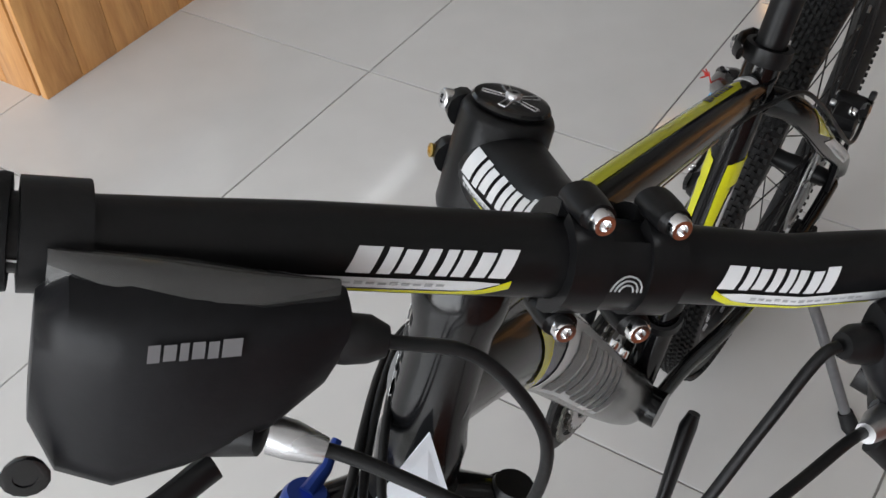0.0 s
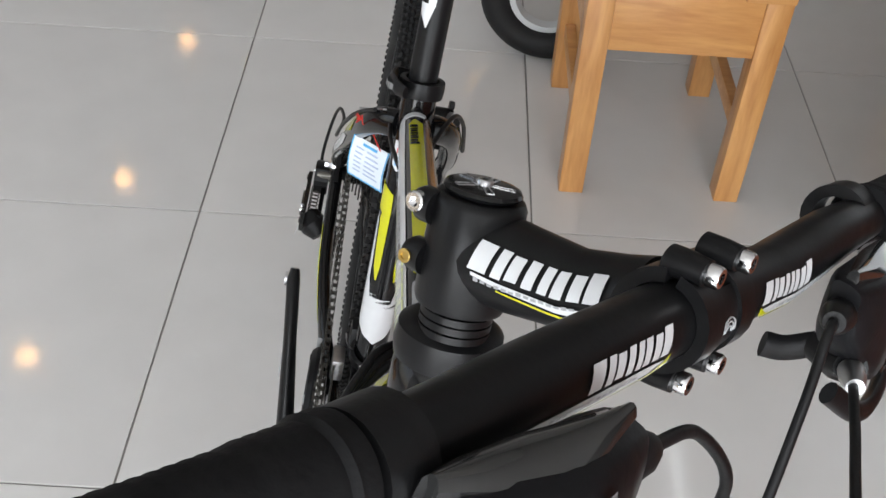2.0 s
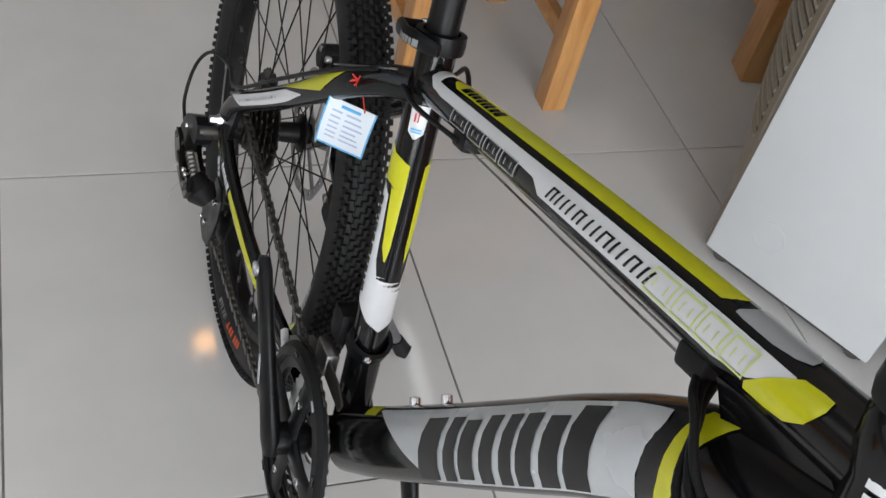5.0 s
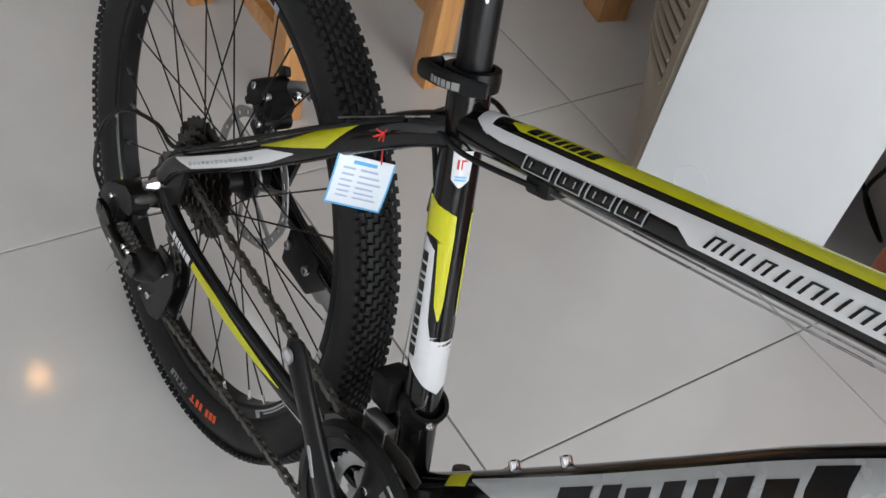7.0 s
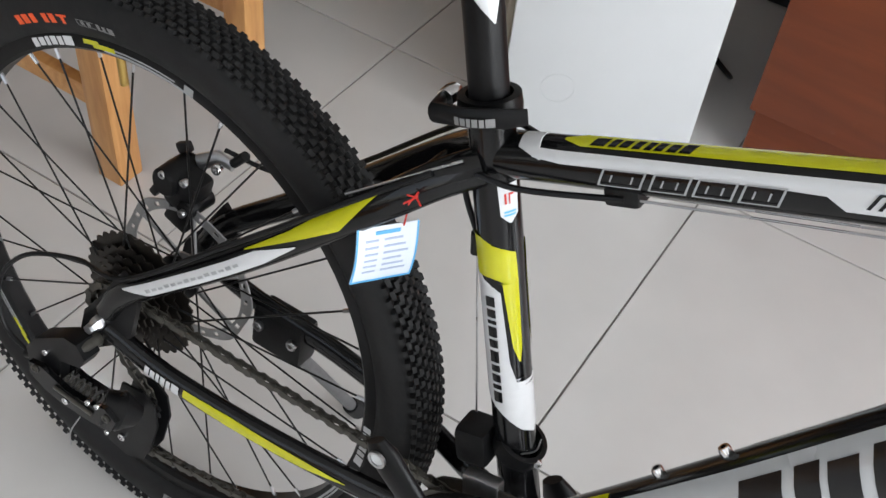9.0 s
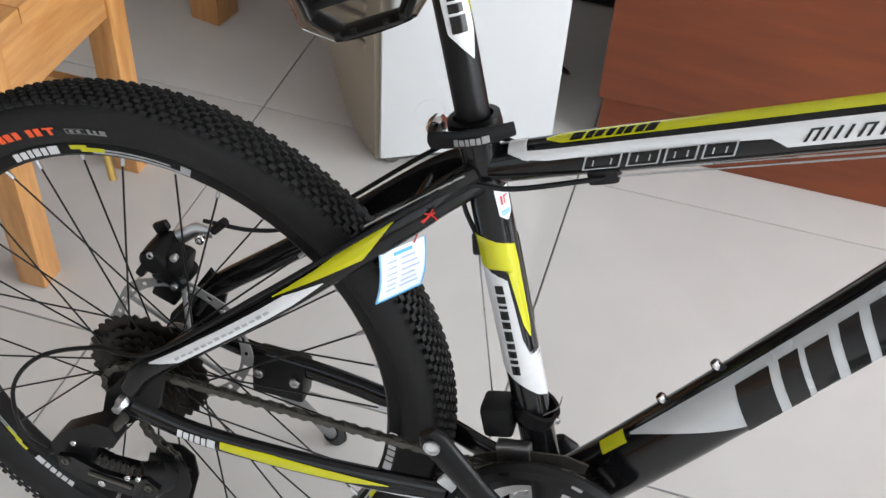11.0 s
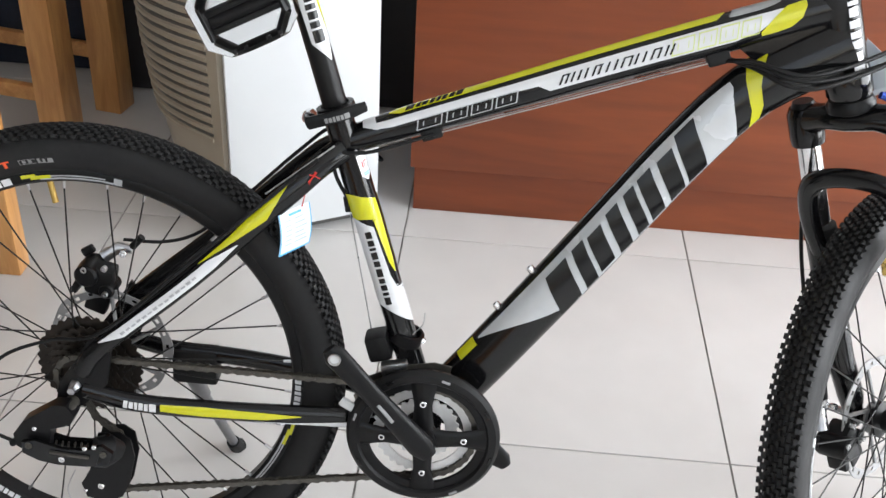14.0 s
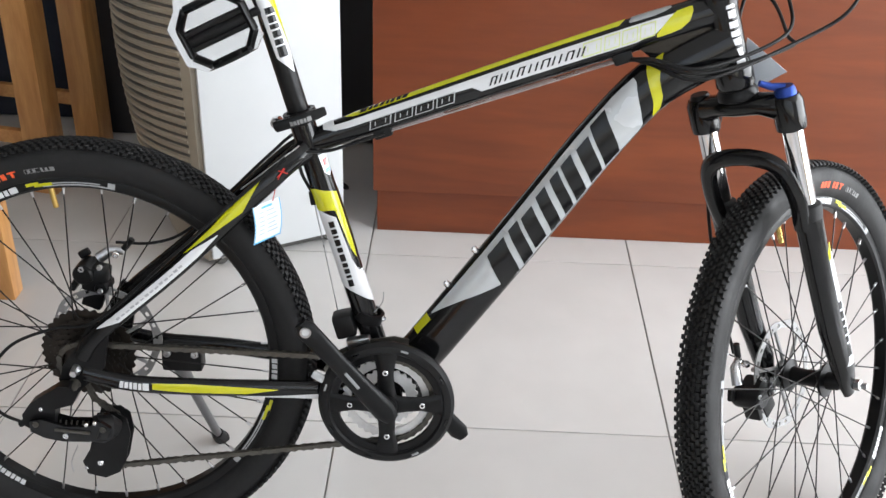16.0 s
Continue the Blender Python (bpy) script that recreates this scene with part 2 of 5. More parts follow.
class Surface:
    """The skin of an elliptic tube along a line, for things laid on it: at(s, angle, lift)."""

    def __init__(self, pts, radii, side=(0, 1, 0), turn=1):
        self.turn = turn
        self.p, self.side = [Vector(q) for q in pts], Vector(side)
        self.r = [r if isinstance(r, tuple) else (r, r) for r in (radii if isinstance(radii, list) else [radii] * len(pts))]
        self.s = [0.0]
        for a, b in zip(self.p, self.p[1:]):
            self.s.append(self.s[-1] + (b - a).length)

    def at(self, s, ang, lift=0.0007):
        s = max(0.0, min(self.s[-1] - 1e-6, s))
        i = max(k for k in range(len(self.s) - 1) if self.s[k] <= s)
        t = (s - self.s[i]) / (self.s[i + 1] - self.s[i])
        c = self.p[i].lerp(self.p[i + 1], t)
        d0 = (self.p[min(i + 1, len(self.p) - 1)] - self.p[max(i - 1, 0)]).normalized()
        d1 = (self.p[min(i + 2, len(self.p) - 1)] - self.p[i]).normalized()
        d = d0.lerp(d1, t).normalized()
        a = (self.side - d * self.side.dot(d)).normalized()
        b = d.cross(a)
        ra, rb = (self.r[i][k] * (1 - t) + self.r[i + 1][k] * t for k in (0, 1))
        w = radians(ang * self.turn)
        n = (a * (math.cos(w) * rb) + b * (math.sin(w) * ra)).normalized()
        return c + a * (ra * math.cos(w)) + b * (rb * math.sin(w)) + n * lift

    def patch(self, rows, lift=0.0007, n=24, m=8):
        """rows: (s, low angle, high angle) along the tube: a thin decal between two lines."""
        bm = bmesh.new()
        rows = sorted(rows)
        ss = [rows[0][0] + (rows[-1][0] - rows[0][0]) * k / n for k in range(n + 1)]
        ss = sorted(set([round(v, 5) for v in ss] + [r[0] for r in rows]))
        grid = []
        for s in ss:
            j = max((k for k in range(len(rows) - 1) if rows[k][0] <= s + 1e-9), default=0)
            r0, r1 = rows[j], rows[j + 1]
            t = 0 if r1[0] == r0[0] else min(1, (s - r0[0]) / (r1[0] - r0[0]))
            lo, hi = r0[1] + (r1[1] - r0[1]) * t, r0[2] + (r1[2] - r0[2]) * t
            grid.append([bm.verts.new(self.at(s, lo + (hi - lo) * k / m, lift)) for k in range(m + 1)])
        for g0, g1 in zip(grid, grid[1:]):
            for k in range(m):
                bm.faces.new((g0[k], g0[k + 1], g1[k + 1], g1[k]))
        bmesh.ops.remove_doubles(bm, verts=bm.verts, dist=1e-6)
        return bm

    def bars(self, s0, s1, lo, hi, cells, lift=0.0013, slant=0.0):
        """Plain slanted bars in place of a word: cells are (start, end, low, high) in 0..1 of the word's box."""
        bm = bmesh.new()
        for a, b, l, h in cells:
            g = []
            for k in range(5):
                v = l + (h - l) * k / 4
                ang = lo + (hi - lo) * v
                g.append([bm.verts.new(self.at(s0 + (s1 - s0) * (a + (b - a) * j / 2) + slant * v, ang, lift)) for j in range(3)])
            for g0, g1 in zip(g, g[1:]):
                for j in range(2):
                    bm.faces.new((g0[j], g0[j + 1], g1[j + 1], g1[j]))
        return bm


# plain heavy blocks and thin dashes in place of words, with their ink and gaps
MARK = [(0.0, 0.13, 0, 1), (0.165, 0.30, 0.05, 0.95), (0.335, 0.43, 0, 1), (0.465, 0.60, 0.04, 1), (0.635, 0.75, 0, 0.96), (0.785, 1.0, 0, 1.04)]
THIN = [(a, b, 0.06, 0.94) for a, b in ((0, 0.09), (0.115, 0.19), (0.215, 0.25), (0.275, 0.37), (0.395, 0.47), (0.5, 0.61), (0.635, 0.70), (0.725, 0.80), (0.825, 0.87), (0.895, 1.0))]
TINY = [(k / 14, k / 14 + 0.05, 0.1 + 0.1 * (k % 2), 0.9 - 0.12 * (k % 3)) for k in range(14)]

# ---- room ----
X0, X1, Y0, Y1, HGT = -8.2, 4.4, -4.2, 2.6, 3.0
S = 0.603


def slab(name, x0, x1, y0, y1, z0, z1, material, label, parent=None, kind="structure", bevel=0.0):
    ob = part(name, box(bmesh.new(), pose((x0 + x1) / 2, (y0 + y1) / 2, (z0 + z1) / 2), x1 - x0, y1 - y0, z1 - z0, bevel), material, parent, smooth=bevel > 0)
    return tagged(ob, label, "", "", kind)


floor = slab("floor", X0, X1, Y0, Y1, -0.12, -0.0035, GROUT, "shop floor of pale polished square tiles with thin dark joints")
slab("wall_east_sill", X1, X1 + 0.2, Y0, Y1, 0, 0.25, PAINT, "low plain sill wall under the shop front window")
slab("wall_east_head", X1, X1 + 0.2, Y0, Y1, 2.92, HGT, PAINT, "plain painted wall band over the shop front window")
slab("wall_west", X0 - 0.2, X0, Y0, Y1, 0, HGT, PAINT, "plain painted back wall of the shop")
slab("wall_north", X0, X1, Y1, Y1 + 0.2, 0, HGT, PAINT, "plain painted side wall of the shop")
slab("wall_south_west", X0, -2.8, Y0 - 0.2, Y0, 0, HGT, PAINT, "plain painted wall beside the side window")
slab("wall_south_east", 2.0, X1, Y0 - 0.2, Y0, 0, HGT, PAINT, "plain painted wall beside the side window")
slab("wall_south_sill", -2.8, 2.0, Y0 - 0.2, Y0, 0, 0.45, PAINT, "plain painted wall under the side window")
slab("wall_south_head", -2.8, 2.0, Y0 - 0.2, Y0, 2.92, HGT, PAINT, "plain painted wall over the side window")
slab("ceiling", X0, X1, Y0, Y1, HGT, HGT + 0.15, CEIL, "plain pale ceiling with round warm downlights")


def window(name, x, y, along_x, width, z0, z1):
    w = part(name, bmesh.new(), PAINT)
    bm = bmesh.new()
    for k in range(5):
        c = -width / 2 + width * k / 4
        box(bm, pose(x + (c if along_x else 0), y + (0 if along_x else c), (z0 + z1) / 2), 0.05, 0.05, z1 - z0)
    part("window_frame", bm, DARKST, w, "dark metal window frame", False)
    bm = box(bmesh.new(), pose(x, y, (z0 + z1) / 2), width if along_x else 0.01, 0.01 if along_x else width, z1 - z0)
    p = part("pane", bm, WINDOW, w, "clear window glass", False)
    p.visible_shadow = False
    return tagged(w, "large clear shop window with a dark metal frame", kind="structure")


window("window_1", X1 + 0.1, (Y0 + Y1) / 2, False, Y1 - Y0, 0.25, 2.92)
window("window_2", -0.4, Y0 - 0.1, True, 4.8, 0.45, 2.92)


def downlight(x, y):
    e = part("ceiling_downlight", lathe(bmesh.new(), [(0.05, 0), (0.072, 0), (0.072, 0.012), (0.05, 0.012)], 24, pose(x, y, HGT - 0.012, 90), True), CHROME)
    part("lamp_glass", lathe(bmesh.new(), [(0.046, 0.002), (0.048, 0.008)], 24, pose(x, y, HGT - 0.012, 90)), LAMPG, e, "warm glowing lamp glass")
    return tagged(e, "round recessed ceiling downlight with a warm glow", "downlight", "warm ceiling downlights")


for lx, ly in ((-6.05, -1.78), (-4.42, -1.83), (-2.92, -1.95), (-2.68, 0.38), (-5.73, 0.38)):
    downlight(lx, ly)


def tube_lamp(x0, x1, y):
    t = part("tube_lamp", box(bmesh.new(), pose((x0 + x1) / 2, y, HGT - 0.02), x1 - x0, 0.09, 0.04, 0.005), ACW)
    part("tube", tube([(x0, y, HGT - 0.055), (x1, y, HGT - 0.055)], 0.016, 12), TUBEG, t, "bright white tube")
    tagged(t, "white ceiling tube lamp with a bright tube", "ceiling lamp", "ceiling tube lamps")


tube_lamp(-3.4, -2.3, -3.05)
tube_lamp(-2.65, -2.0, 1.36)

# ---- wooden counter, appliance, stools ----
counter = part("counter", box(bmesh.new(), pose(0.687, 1.30, 0.557), 1.53, 0.575, 0.885), PANEL, smooth=False)
part("kick_board", box(bmesh.new(), pose(0.687, 1.302, 0.056), 1.53, 0.575, 0.112, 0.002), PANEL, counter, "red-brown wooden base board")
part("front_panel", box(bmesh.new(), pose(0.687, 1.005, 0.557), 1.545, 0.018, 0.885, 0.002), PANEL, counter)
part("worktop", box(bmesh.new(), pose(0.687, 1.29, 1.02), 1.6, 0.65, 0.035, 0.004), PANEL, counter)
tagged(counter, "red-brown varnished wooden counter with a base board", "counter")
cup = part("cupboard", box(bmesh.new(), pose(-0.35, 1.75, 0.6), 1.1, 0.5, 1.2, 0.004), DARKW)
for k in (-1, 1):
    door = part("door", box(bmesh.new(), pose(-0.35 + k * 0.274, 1.492, 0.6), 0.54, 0.018, 1.14, 0.003), DARKW, cup, "dark cupboard door")
    part("handle", box(bmesh.new(), pose(-0.35 + k * 0.04, 1.474, 0.75), 0.012, 0.018, 0.12, 0.003), SATIN, door)
tagged(cup, "dark cupboard standing in shade behind the air cooler", "cupboard")
cloth = part("draped_table", box(bmesh.new(), pose(-1.75, 1.93, 0.55), 1.9, 0.7, 1.1, 0.02), NAVY)
part("tabletop", box(bmesh.new(), pose(-1.75, 1.93, 1.11), 1.95, 0.75, 0.025, 0.004), PINEX, cloth, "light wooden table top")
tagged(cloth, "table draped in dark navy cloth in the shade", "table")


def air_cooler():
    """Tall white appliance with a bowed, louvred cream front."""
    m = Matrix.Translation((-0.430, 0.802, 0)) @ Matrix(((0.867, -0.498, 0, 0), (0.498, 0.867, 0, 0), (0, 0, 1, 0), (0, 0, 0, 1)))
    H = 0.95
    body = part("air_cooler", box(bmesh.new(), m @ pose(0.165, 0.19, 0.02 + H / 2), 0.30, 0.38, H, 0.012), ACW)
    part("side_panel", box(bmesh.new(), m @ pose(0.162, -0.002, 0.025 + H / 2), 0.315, 0.012, H - 0.005, 0.004), ACW, body)
    bm = bmesh.new()
    rings = []
    for j in range(13):
        z = 0.02 + H * j / 12
        fade = min(1.0, 0.25 + 0.75 * math.sin(min(1, z / 0.5) * math.pi / 2))
        rings.append([bm.verts.new(m @ Vector((0.012 - (0.012 + 0.10 * fade * math.sin(math.pi * min(1, k / 12 + 0.02))), 0.005 + 0.37 * k / 12, z))) for k in range(13)] + [bm.verts.new(m @ Vector((0.05, 0.375, z))), bm.verts.new(m @ Vector((0.05, 0.002, z)))])
    for r0, r1 in zip(rings, rings[1:]):
        for k in range(15):
            bm.faces.new((r0[k], r0[(k + 1) % 15], r1[(k + 1) % 15], r1[k]))
    bm.faces.new(rings[-1]), bm.faces.new(rings[0][::-1])
    front = part("front_cover", bm, ACC, body, "cream bowed front cover")
    for j in range(30):
        z = 0.24 + j * 0.0215
        pts = []
        for k in range(13):
            t = 0.05 + 0.86 * k / 12
            fade = min(1.0, 0.25 + 0.75 * math.sin(min(1, z / 0.5) * math.pi / 2))
            pts.append(m @ Vector((0.012 - (0.012 + 0.10 * fade * math.sin(math.pi * t)) - 0.003, 0.005 + 0.37 * t, z + 0.02 * t)))
        part("louvre", loft(bmesh.new(), pts, (0.006, 0.0065), 6, True, (0, 0, 1)), ACC, body)
        # shade between louvres, put in as solid dark strips on the closed cover
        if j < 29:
            part("louvre_gap", loft(bmesh.new(), [p + Vector((0, 0, 0.0108)) for p in pts], (0.0045, 0.004), 5, True, (0, 0, 1)), ACD, body, "dark strip standing in for the shade between louvres")
    part("base", box(bmesh.new(), m @ pose(0.165, 0.19, 0.022), 0.29, 0.36, 0.03, 0.006), ACD, body, "dark base rail")
    for dx, dy in ((0.03, 0.02), (0.29, 0.02), (0.03, 0.35), (0.29, 0.35)):
        part("castor", lathe(bmesh.new(), [(0.001, -0.011), (0.014, -0.011), (0.017, -0.007), (0.017, 0.007), (0.014, 0.011), (0.001, 0.011)], 18, m @ pose(dx, dy, 0.017)), ACD, body, "dark castor wheel")
    part("round_mark", lathe(bmesh.new(), [(0.026, 0), (0.0275, 0), (0.0275, 0.0008), (0.026, 0.0008)], 32, m @ pose(0.09, -0.0088, 0.12), True), ACW, body)
    return tagged(body, "tall white air cooler with cream louvred front on castors", "air cooler")


air_cooler()
box_cable = part("power_cable", tube(curve([(-0.27, 1.05, 0.3), (-0.2, 1.12, 0.22), (-0.22, 1.15, 0.1), (-0.17, 1.2, 0.012), (-0.3, 1.3, 0.008)], 8), 0.004, 8), PLASTIC)
tagged(box_cable, "black power cable hanging to the floor beside the counter", "cable")
sock = part("power_strip", box(bmesh.new(), pose(-0.17, 1.467, 0.62), 0.06, 0.03, 0.22, 0.005), PLASTIC)
for k in range(3):
    part("socket", lathe(bmesh.new(), [(0.012, 0), (0.014, 0.003), (0.001, 0.003)], 16, pose(-0.17, 1.452, 0.56 + 0.06 * k, 180)), ACD, sock)
tagged(sock, "black power strip fixed upright on the dark cupboard", "power strip")


def stool(name, m, wx, wy, h, label, apron=0.11, rail=True, leg=0.046):
    """Pine stool or table: top boards, four square legs, aprons and low rails."""
    s = new(name)
    s.matrix_world = m
    tagged(s, label, "stool", "pine seats")
    n = 4
    for k in range(n):
        part("seat_board", box(bmesh.new(), pose(0, -wy / 2 + wy * (k + 0.5) / n, h - 0.013), wx + 0.02, wy / n - 0.0015, 0.026, 0.003), PINEX, s)
    L = leg
    for sx in (-1, 1):
        for sy in (-1, 1):
            top = h - 0.027
            part("leg", box(bmesh.new(), pose(sx * (wx / 2 - L / 2), sy * (wy / 2 - L / 2), top / 2), L, L, top, 0.003), PINE, s)
    for sy in (-1, 1):
        part("apron", box(bmesh.new(), pose(0, sy * (wy / 2 - 0.014), h - 0.028 - apron / 2), wx - 2 * L, 0.02, apron, 0.002), PINEX, s)
        if rail:
            part("rail", box(bmesh.new(), pose(0, sy * (wy / 2 - 0.022), 0.14), wx - 2 * L, 0.02, 0.035, 0.002), PINEX, s)
    for sx in (-1, 1):
        part("apron", box(bmesh.new(), pose(sx * (wx / 2 - 0.014), 0, h - 0.028 - apron / 2), 0.02, wy - 2 * L, apron, 0.002), PINEX, s)
    return s


stool("pine_stool", pose(-1.01, 0.52, 0), 0.40, 0.34, 0.45, "honey-coloured pine stool with square legs and solid aprons")
stool("pine_table", pose(-1.20, 1.333, 0, rz=-11), 0.70, 0.30, 0.74, "honey-coloured pine side table with low rails", 0.08, True, 0.07)
tagged(bpy.data.objects["pine_table"], category="table")
small = part("small_wheel", lathe(bmesh.new(), [(0.112 + 0.034 * math.cos(a), 0.034 * math.sin(a)) for a in [math.tau * k / 14 for k in range(14)]], 48, pose(-1.29, 0.33, 0.146, rz=78), True), RUBBER)
part("rim", lathe(bmesh.new(), [(0.066, -0.014), (0.08, -0.012), (0.08, 0.012), (0.066, 0.014)], 40, pose(-1.29, 0.33, 0.146, rz=78), True), ACW, small, "pale rim")
tagged(small, "small black tyre on a pale rim standing on the floor", "wheel")


def crate():
    c = new("wooden_box_bench")
    c.matrix_world = pose(-0.59, -1.80, 0)
    for k in range(6):
        part("side_board", box(bmesh.new(), pose(-0.25 + 0.1 * k, 0.33, 0.15), 0.099, 0.02, 0.30, 0.002), PINE, c)
        part("side_board", box(bmesh.new(), pose(-0.25 + 0.1 * k, -0.33, 0.15), 0.099, 0.02, 0.30, 0.002), PINE, c)
        part("end_board", box(bmesh.new(), pose(0.29, -0.26 + 0.104 * k, 0.15), 0.02, 0.103, 0.30, 0.002), PINE, c)
        part("end_board", box(bmesh.new(), pose(-0.29, -0.26 + 0.104 * k, 0.15), 0.02, 0.103, 0.30, 0.002), PINE, c)
    part("lid", box(bmesh.new(), pose(0, 0, 0.312), 0.64, 0.72, 0.024, 0.003), PANEL, c, "dark varnished wooden lid")
    return tagged(c, "low pine box bench with a darker varnished lid", "bench")


crate()

# ---- bicycle: x ahead, y to its left, z up from the ground between the wheels; it leans on its kickstand ----
bike = new("bicycle")
bike.matrix_world = pose(-0.004, 0, 0, -8.25)
tagged(bike, "black mountain bike with lime and white decals leaning on its kickstand", "bicycle")
BBX, BBZ, AX, AZ, R = 0.0285, 0.291, -0.409, 0.333, 0.342
# steering frame: x along the stem, y to the rider's left, z up the steering axis
STEER = Matrix.Translation((0.4055, 0.0025, 0.977)) @ Matrix.Rotation(radians(-18.5), 4, "Y") @ Matrix.Rotation(radians(49), 4, "Z")


def st(f, r, u):
    """A place by the stem: ahead, to the right, up."""
    return STEER @ Vector((f, -r, u))


# frame
frame_part = part("frame", tube([(BBX, -0.036, BBZ), (BBX, 0.036, BBZ)], 0.0215, 28), GLOSS, bike, "gloss black aluminium frame")


def s_of(surf, axis, v):
    """Length along a tube at which its line reaches v on an axis."""
    for i in range(len(surf.p) - 1):
        a, b = surf.p[i][axis], surf.p[i + 1][axis]
        if (a - v) * (b - v) <= 0 and a != b:
            return surf.s[i] + (surf.s[i + 1] - surf.s[i]) * (v - a) / (b - a)
    return 0.0 if abs(surf.p[0][axis] - v) < abs(surf.p[-1][axis] - v) else surf.s[-1]


tt_pts = curve([(-0.088, 0, 0.657), (-0.03, 0, 0.681), (0.08, 0, 0.724), (0.20, 0, 0.7705), (0.33, 0, 0.819), (0.445, 0, 0.860)], 4)
tt_rad = [(0.0155 + 0.001 * min(1, i / 12), 0.0165 + 0.0055 * min(1, i / 16)) for i in range(len(tt_pts))]
dt_pts = curve([(0.038, 0, 0.300), (0.09, 0, 0.369), (0.179, 0, 0.4955), (0.245, 0, 0.592), (0.307, 0, 0.6825), (0.372, 0, 0.760), (0.463, 0, 0.818)], 4)
dt_rad = [(0.025, 0.0335)] * len(dt_pts)
st_pts = [(BBX, 0, BBZ), (-0.0185, 0, 0.441), (-0.0625, 0, 0.582), (-0.0965, 0, 0.69)]
part("top_tube", tube(tt_pts, tt_rad, 24), GLOSS, bike)
part("down_tube", tube(dt_pts, dt_rad, 28), GLOSS, bike)
part("seat_tube", tube(st_pts, 0.0175, 24), GLOSS, bike)
part("head_tube", lathe(bmesh.new(), [(0.0215, -0.232), (0.0255, -0.226), (0.0255, -0.205), (0.0225, -0.19), (0.0225, -0.125), (0.0255, -0.112), (0.0255, -0.094), (0.0215, -0.088)], 28, STEER @ pose(0, 0, 0, 90)), GLOSS, bike)
part("headset_cup", lathe(bmesh.new(), [(0.020, -0.088), (0.0265, -0.0885), (0.0275, -0.082), (0.0265, -0.073), (0.02, -0.068)], 28, STEER @ pose(0, 0, 0, 90)), SATIN, bike)
part("headset_cup", lathe(bmesh.new(), [(0.020, -0.248), (0.0265, -0.245), (0.027, -0.238), (0.0235, -0.231)], 28, STEER @ pose(0, 0, 0, 90)), SATIN, bike)
part("gusset", prism(bmesh.new(), [(0.345, 0.805), (0.42, 0.84), (0.455, 0.83), (0.39, 0.775)], -0.011, 0.011), GLOSS, bike)
TT, DT, ST = Surface(tt_pts, tt_rad), Surface(dt_pts, dt_rad), Surface(st_pts, 0.0175)
HD = Surface([st(0, 0, -0.21), st(0, 0, -0.095)], 0.0228)


def decal(name, bm, material, owner, label=""):
    ob = part(name, bm, material, owner, label)
    if name.endswith("_mark") or name.endswith("_print"):
        tagged(ob, kind="stuff")
    return ob


# a maker's mark as plain slanted strokes: (start, end, low, high)
STROKES = [(0.0, 0.145, 0.0, 1.0), (0.185, 0.265, 0.0, 1.0), (0.29, 0.385, 0.06, 0.94), (0.425, 0.505, 0.0, 1.0), (0.545, 0.615, 0.0, 1.0), (0.64, 0.725, 0.0, 1.0), (0.765, 0.86, 0.0, 0.95), (0.885, 1.0, 0.0, 1.1)]


def maker(surf, s0, s1, lo, hi, lift, slant, material, owner):
    """A maker's mark: plain slanted strokes with gaps."""
    for cell in STROKES:
        part("mark_stroke", surf.bars(s0, s1, lo, hi, [cell], lift, slant), material, owner)


def thin_word(surf, s0, s1, lo, hi, lift, slant, material, owner):
    """An unlettered word: thin slanted strokes, some with a bar on top."""
    cells = [(a, a + 0.02, 0.05, 0.95) for a in (0.0, 0.05, 0.10, 0.16, 0.22, 0.29, 0.34, 0.41, 0.48, 0.54, 0.61, 0.66, 0.73, 0.80, 0.86, 0.92, 0.97)]
    cells += [(a, a + 0.075, 0.82, 0.95) for a in (0.0, 0.29, 0.54, 0.80)]
    decal("word_mark", surf.bars(s0, s1, lo, hi, cells, lift, slant), material, owner)


def outline_word(surf, s0, s1, lo, hi, lift, slant, material, owner):
    """An unlettered outlined word: four hollow rounded blocks."""
    cells = []
    for a in (0, 0.29, 0.53, 0.77):
        w = 0.25 if a == 0 else 0.21
        cells += [(a, a + 0.013, 0.05, 0.95), (a + w - 0.013, a + w, 0.05, 0.95), (a, a + w, 0.92, 1.0), (a, a + w, 0, 0.08), (a + 0.06, a + 0.07, 0.3, 0.7), (a + w - 0.07, a + w - 0.06, 0.3, 0.7)]
    decal("model_mark", surf.bars(s0, s1, lo, hi, cells, lift, slant), material, owner)


# decals of the top tube
sx = lambda v: s_of(TT, 0, v)
ttd = bpy.data.objects["top_tube"]
decal("decal", TT.patch([(sx(-0.03), 100, 108), (sx(-0.018), 78, 124), (sx(0.29), 82, 124), (sx(0.322), 84, 124), (sx(0.332), 84, 92)], 0.0007), LIME, ttd, "lime decal stripe")
decal("decal", TT.patch([(sx(-0.06), 62, 135), (sx(-0.052), 60, 150), (sx(-0.046), 66, 160), (sx(-0.044), 136, 162)], 0.0006, 6), WHITE, ttd)
decal("decal", TT.patch([(sx(-0.05), 133, 156), (sx(-0.03), 137, 166), (sx(0.10), 141, 168), (sx(0.132), 141, 172), (sx(0.142), 141, 197), (sx(0.335), 141, 200), (sx(0.362), 141, 188), (sx(0.388), 141, 150)], 0.0007), WHITE, ttd, "white decal panel")
decal("decal", TT.patch([(sx(0.335), 118, 126), (sx(0.342), 72, 128), (sx(0.365), 66, 128), (sx(0.38), 72, 122), (sx(0.388), 96, 112)], 0.0007, 10), GREYD, ttd, "pale grey six-sided decal")
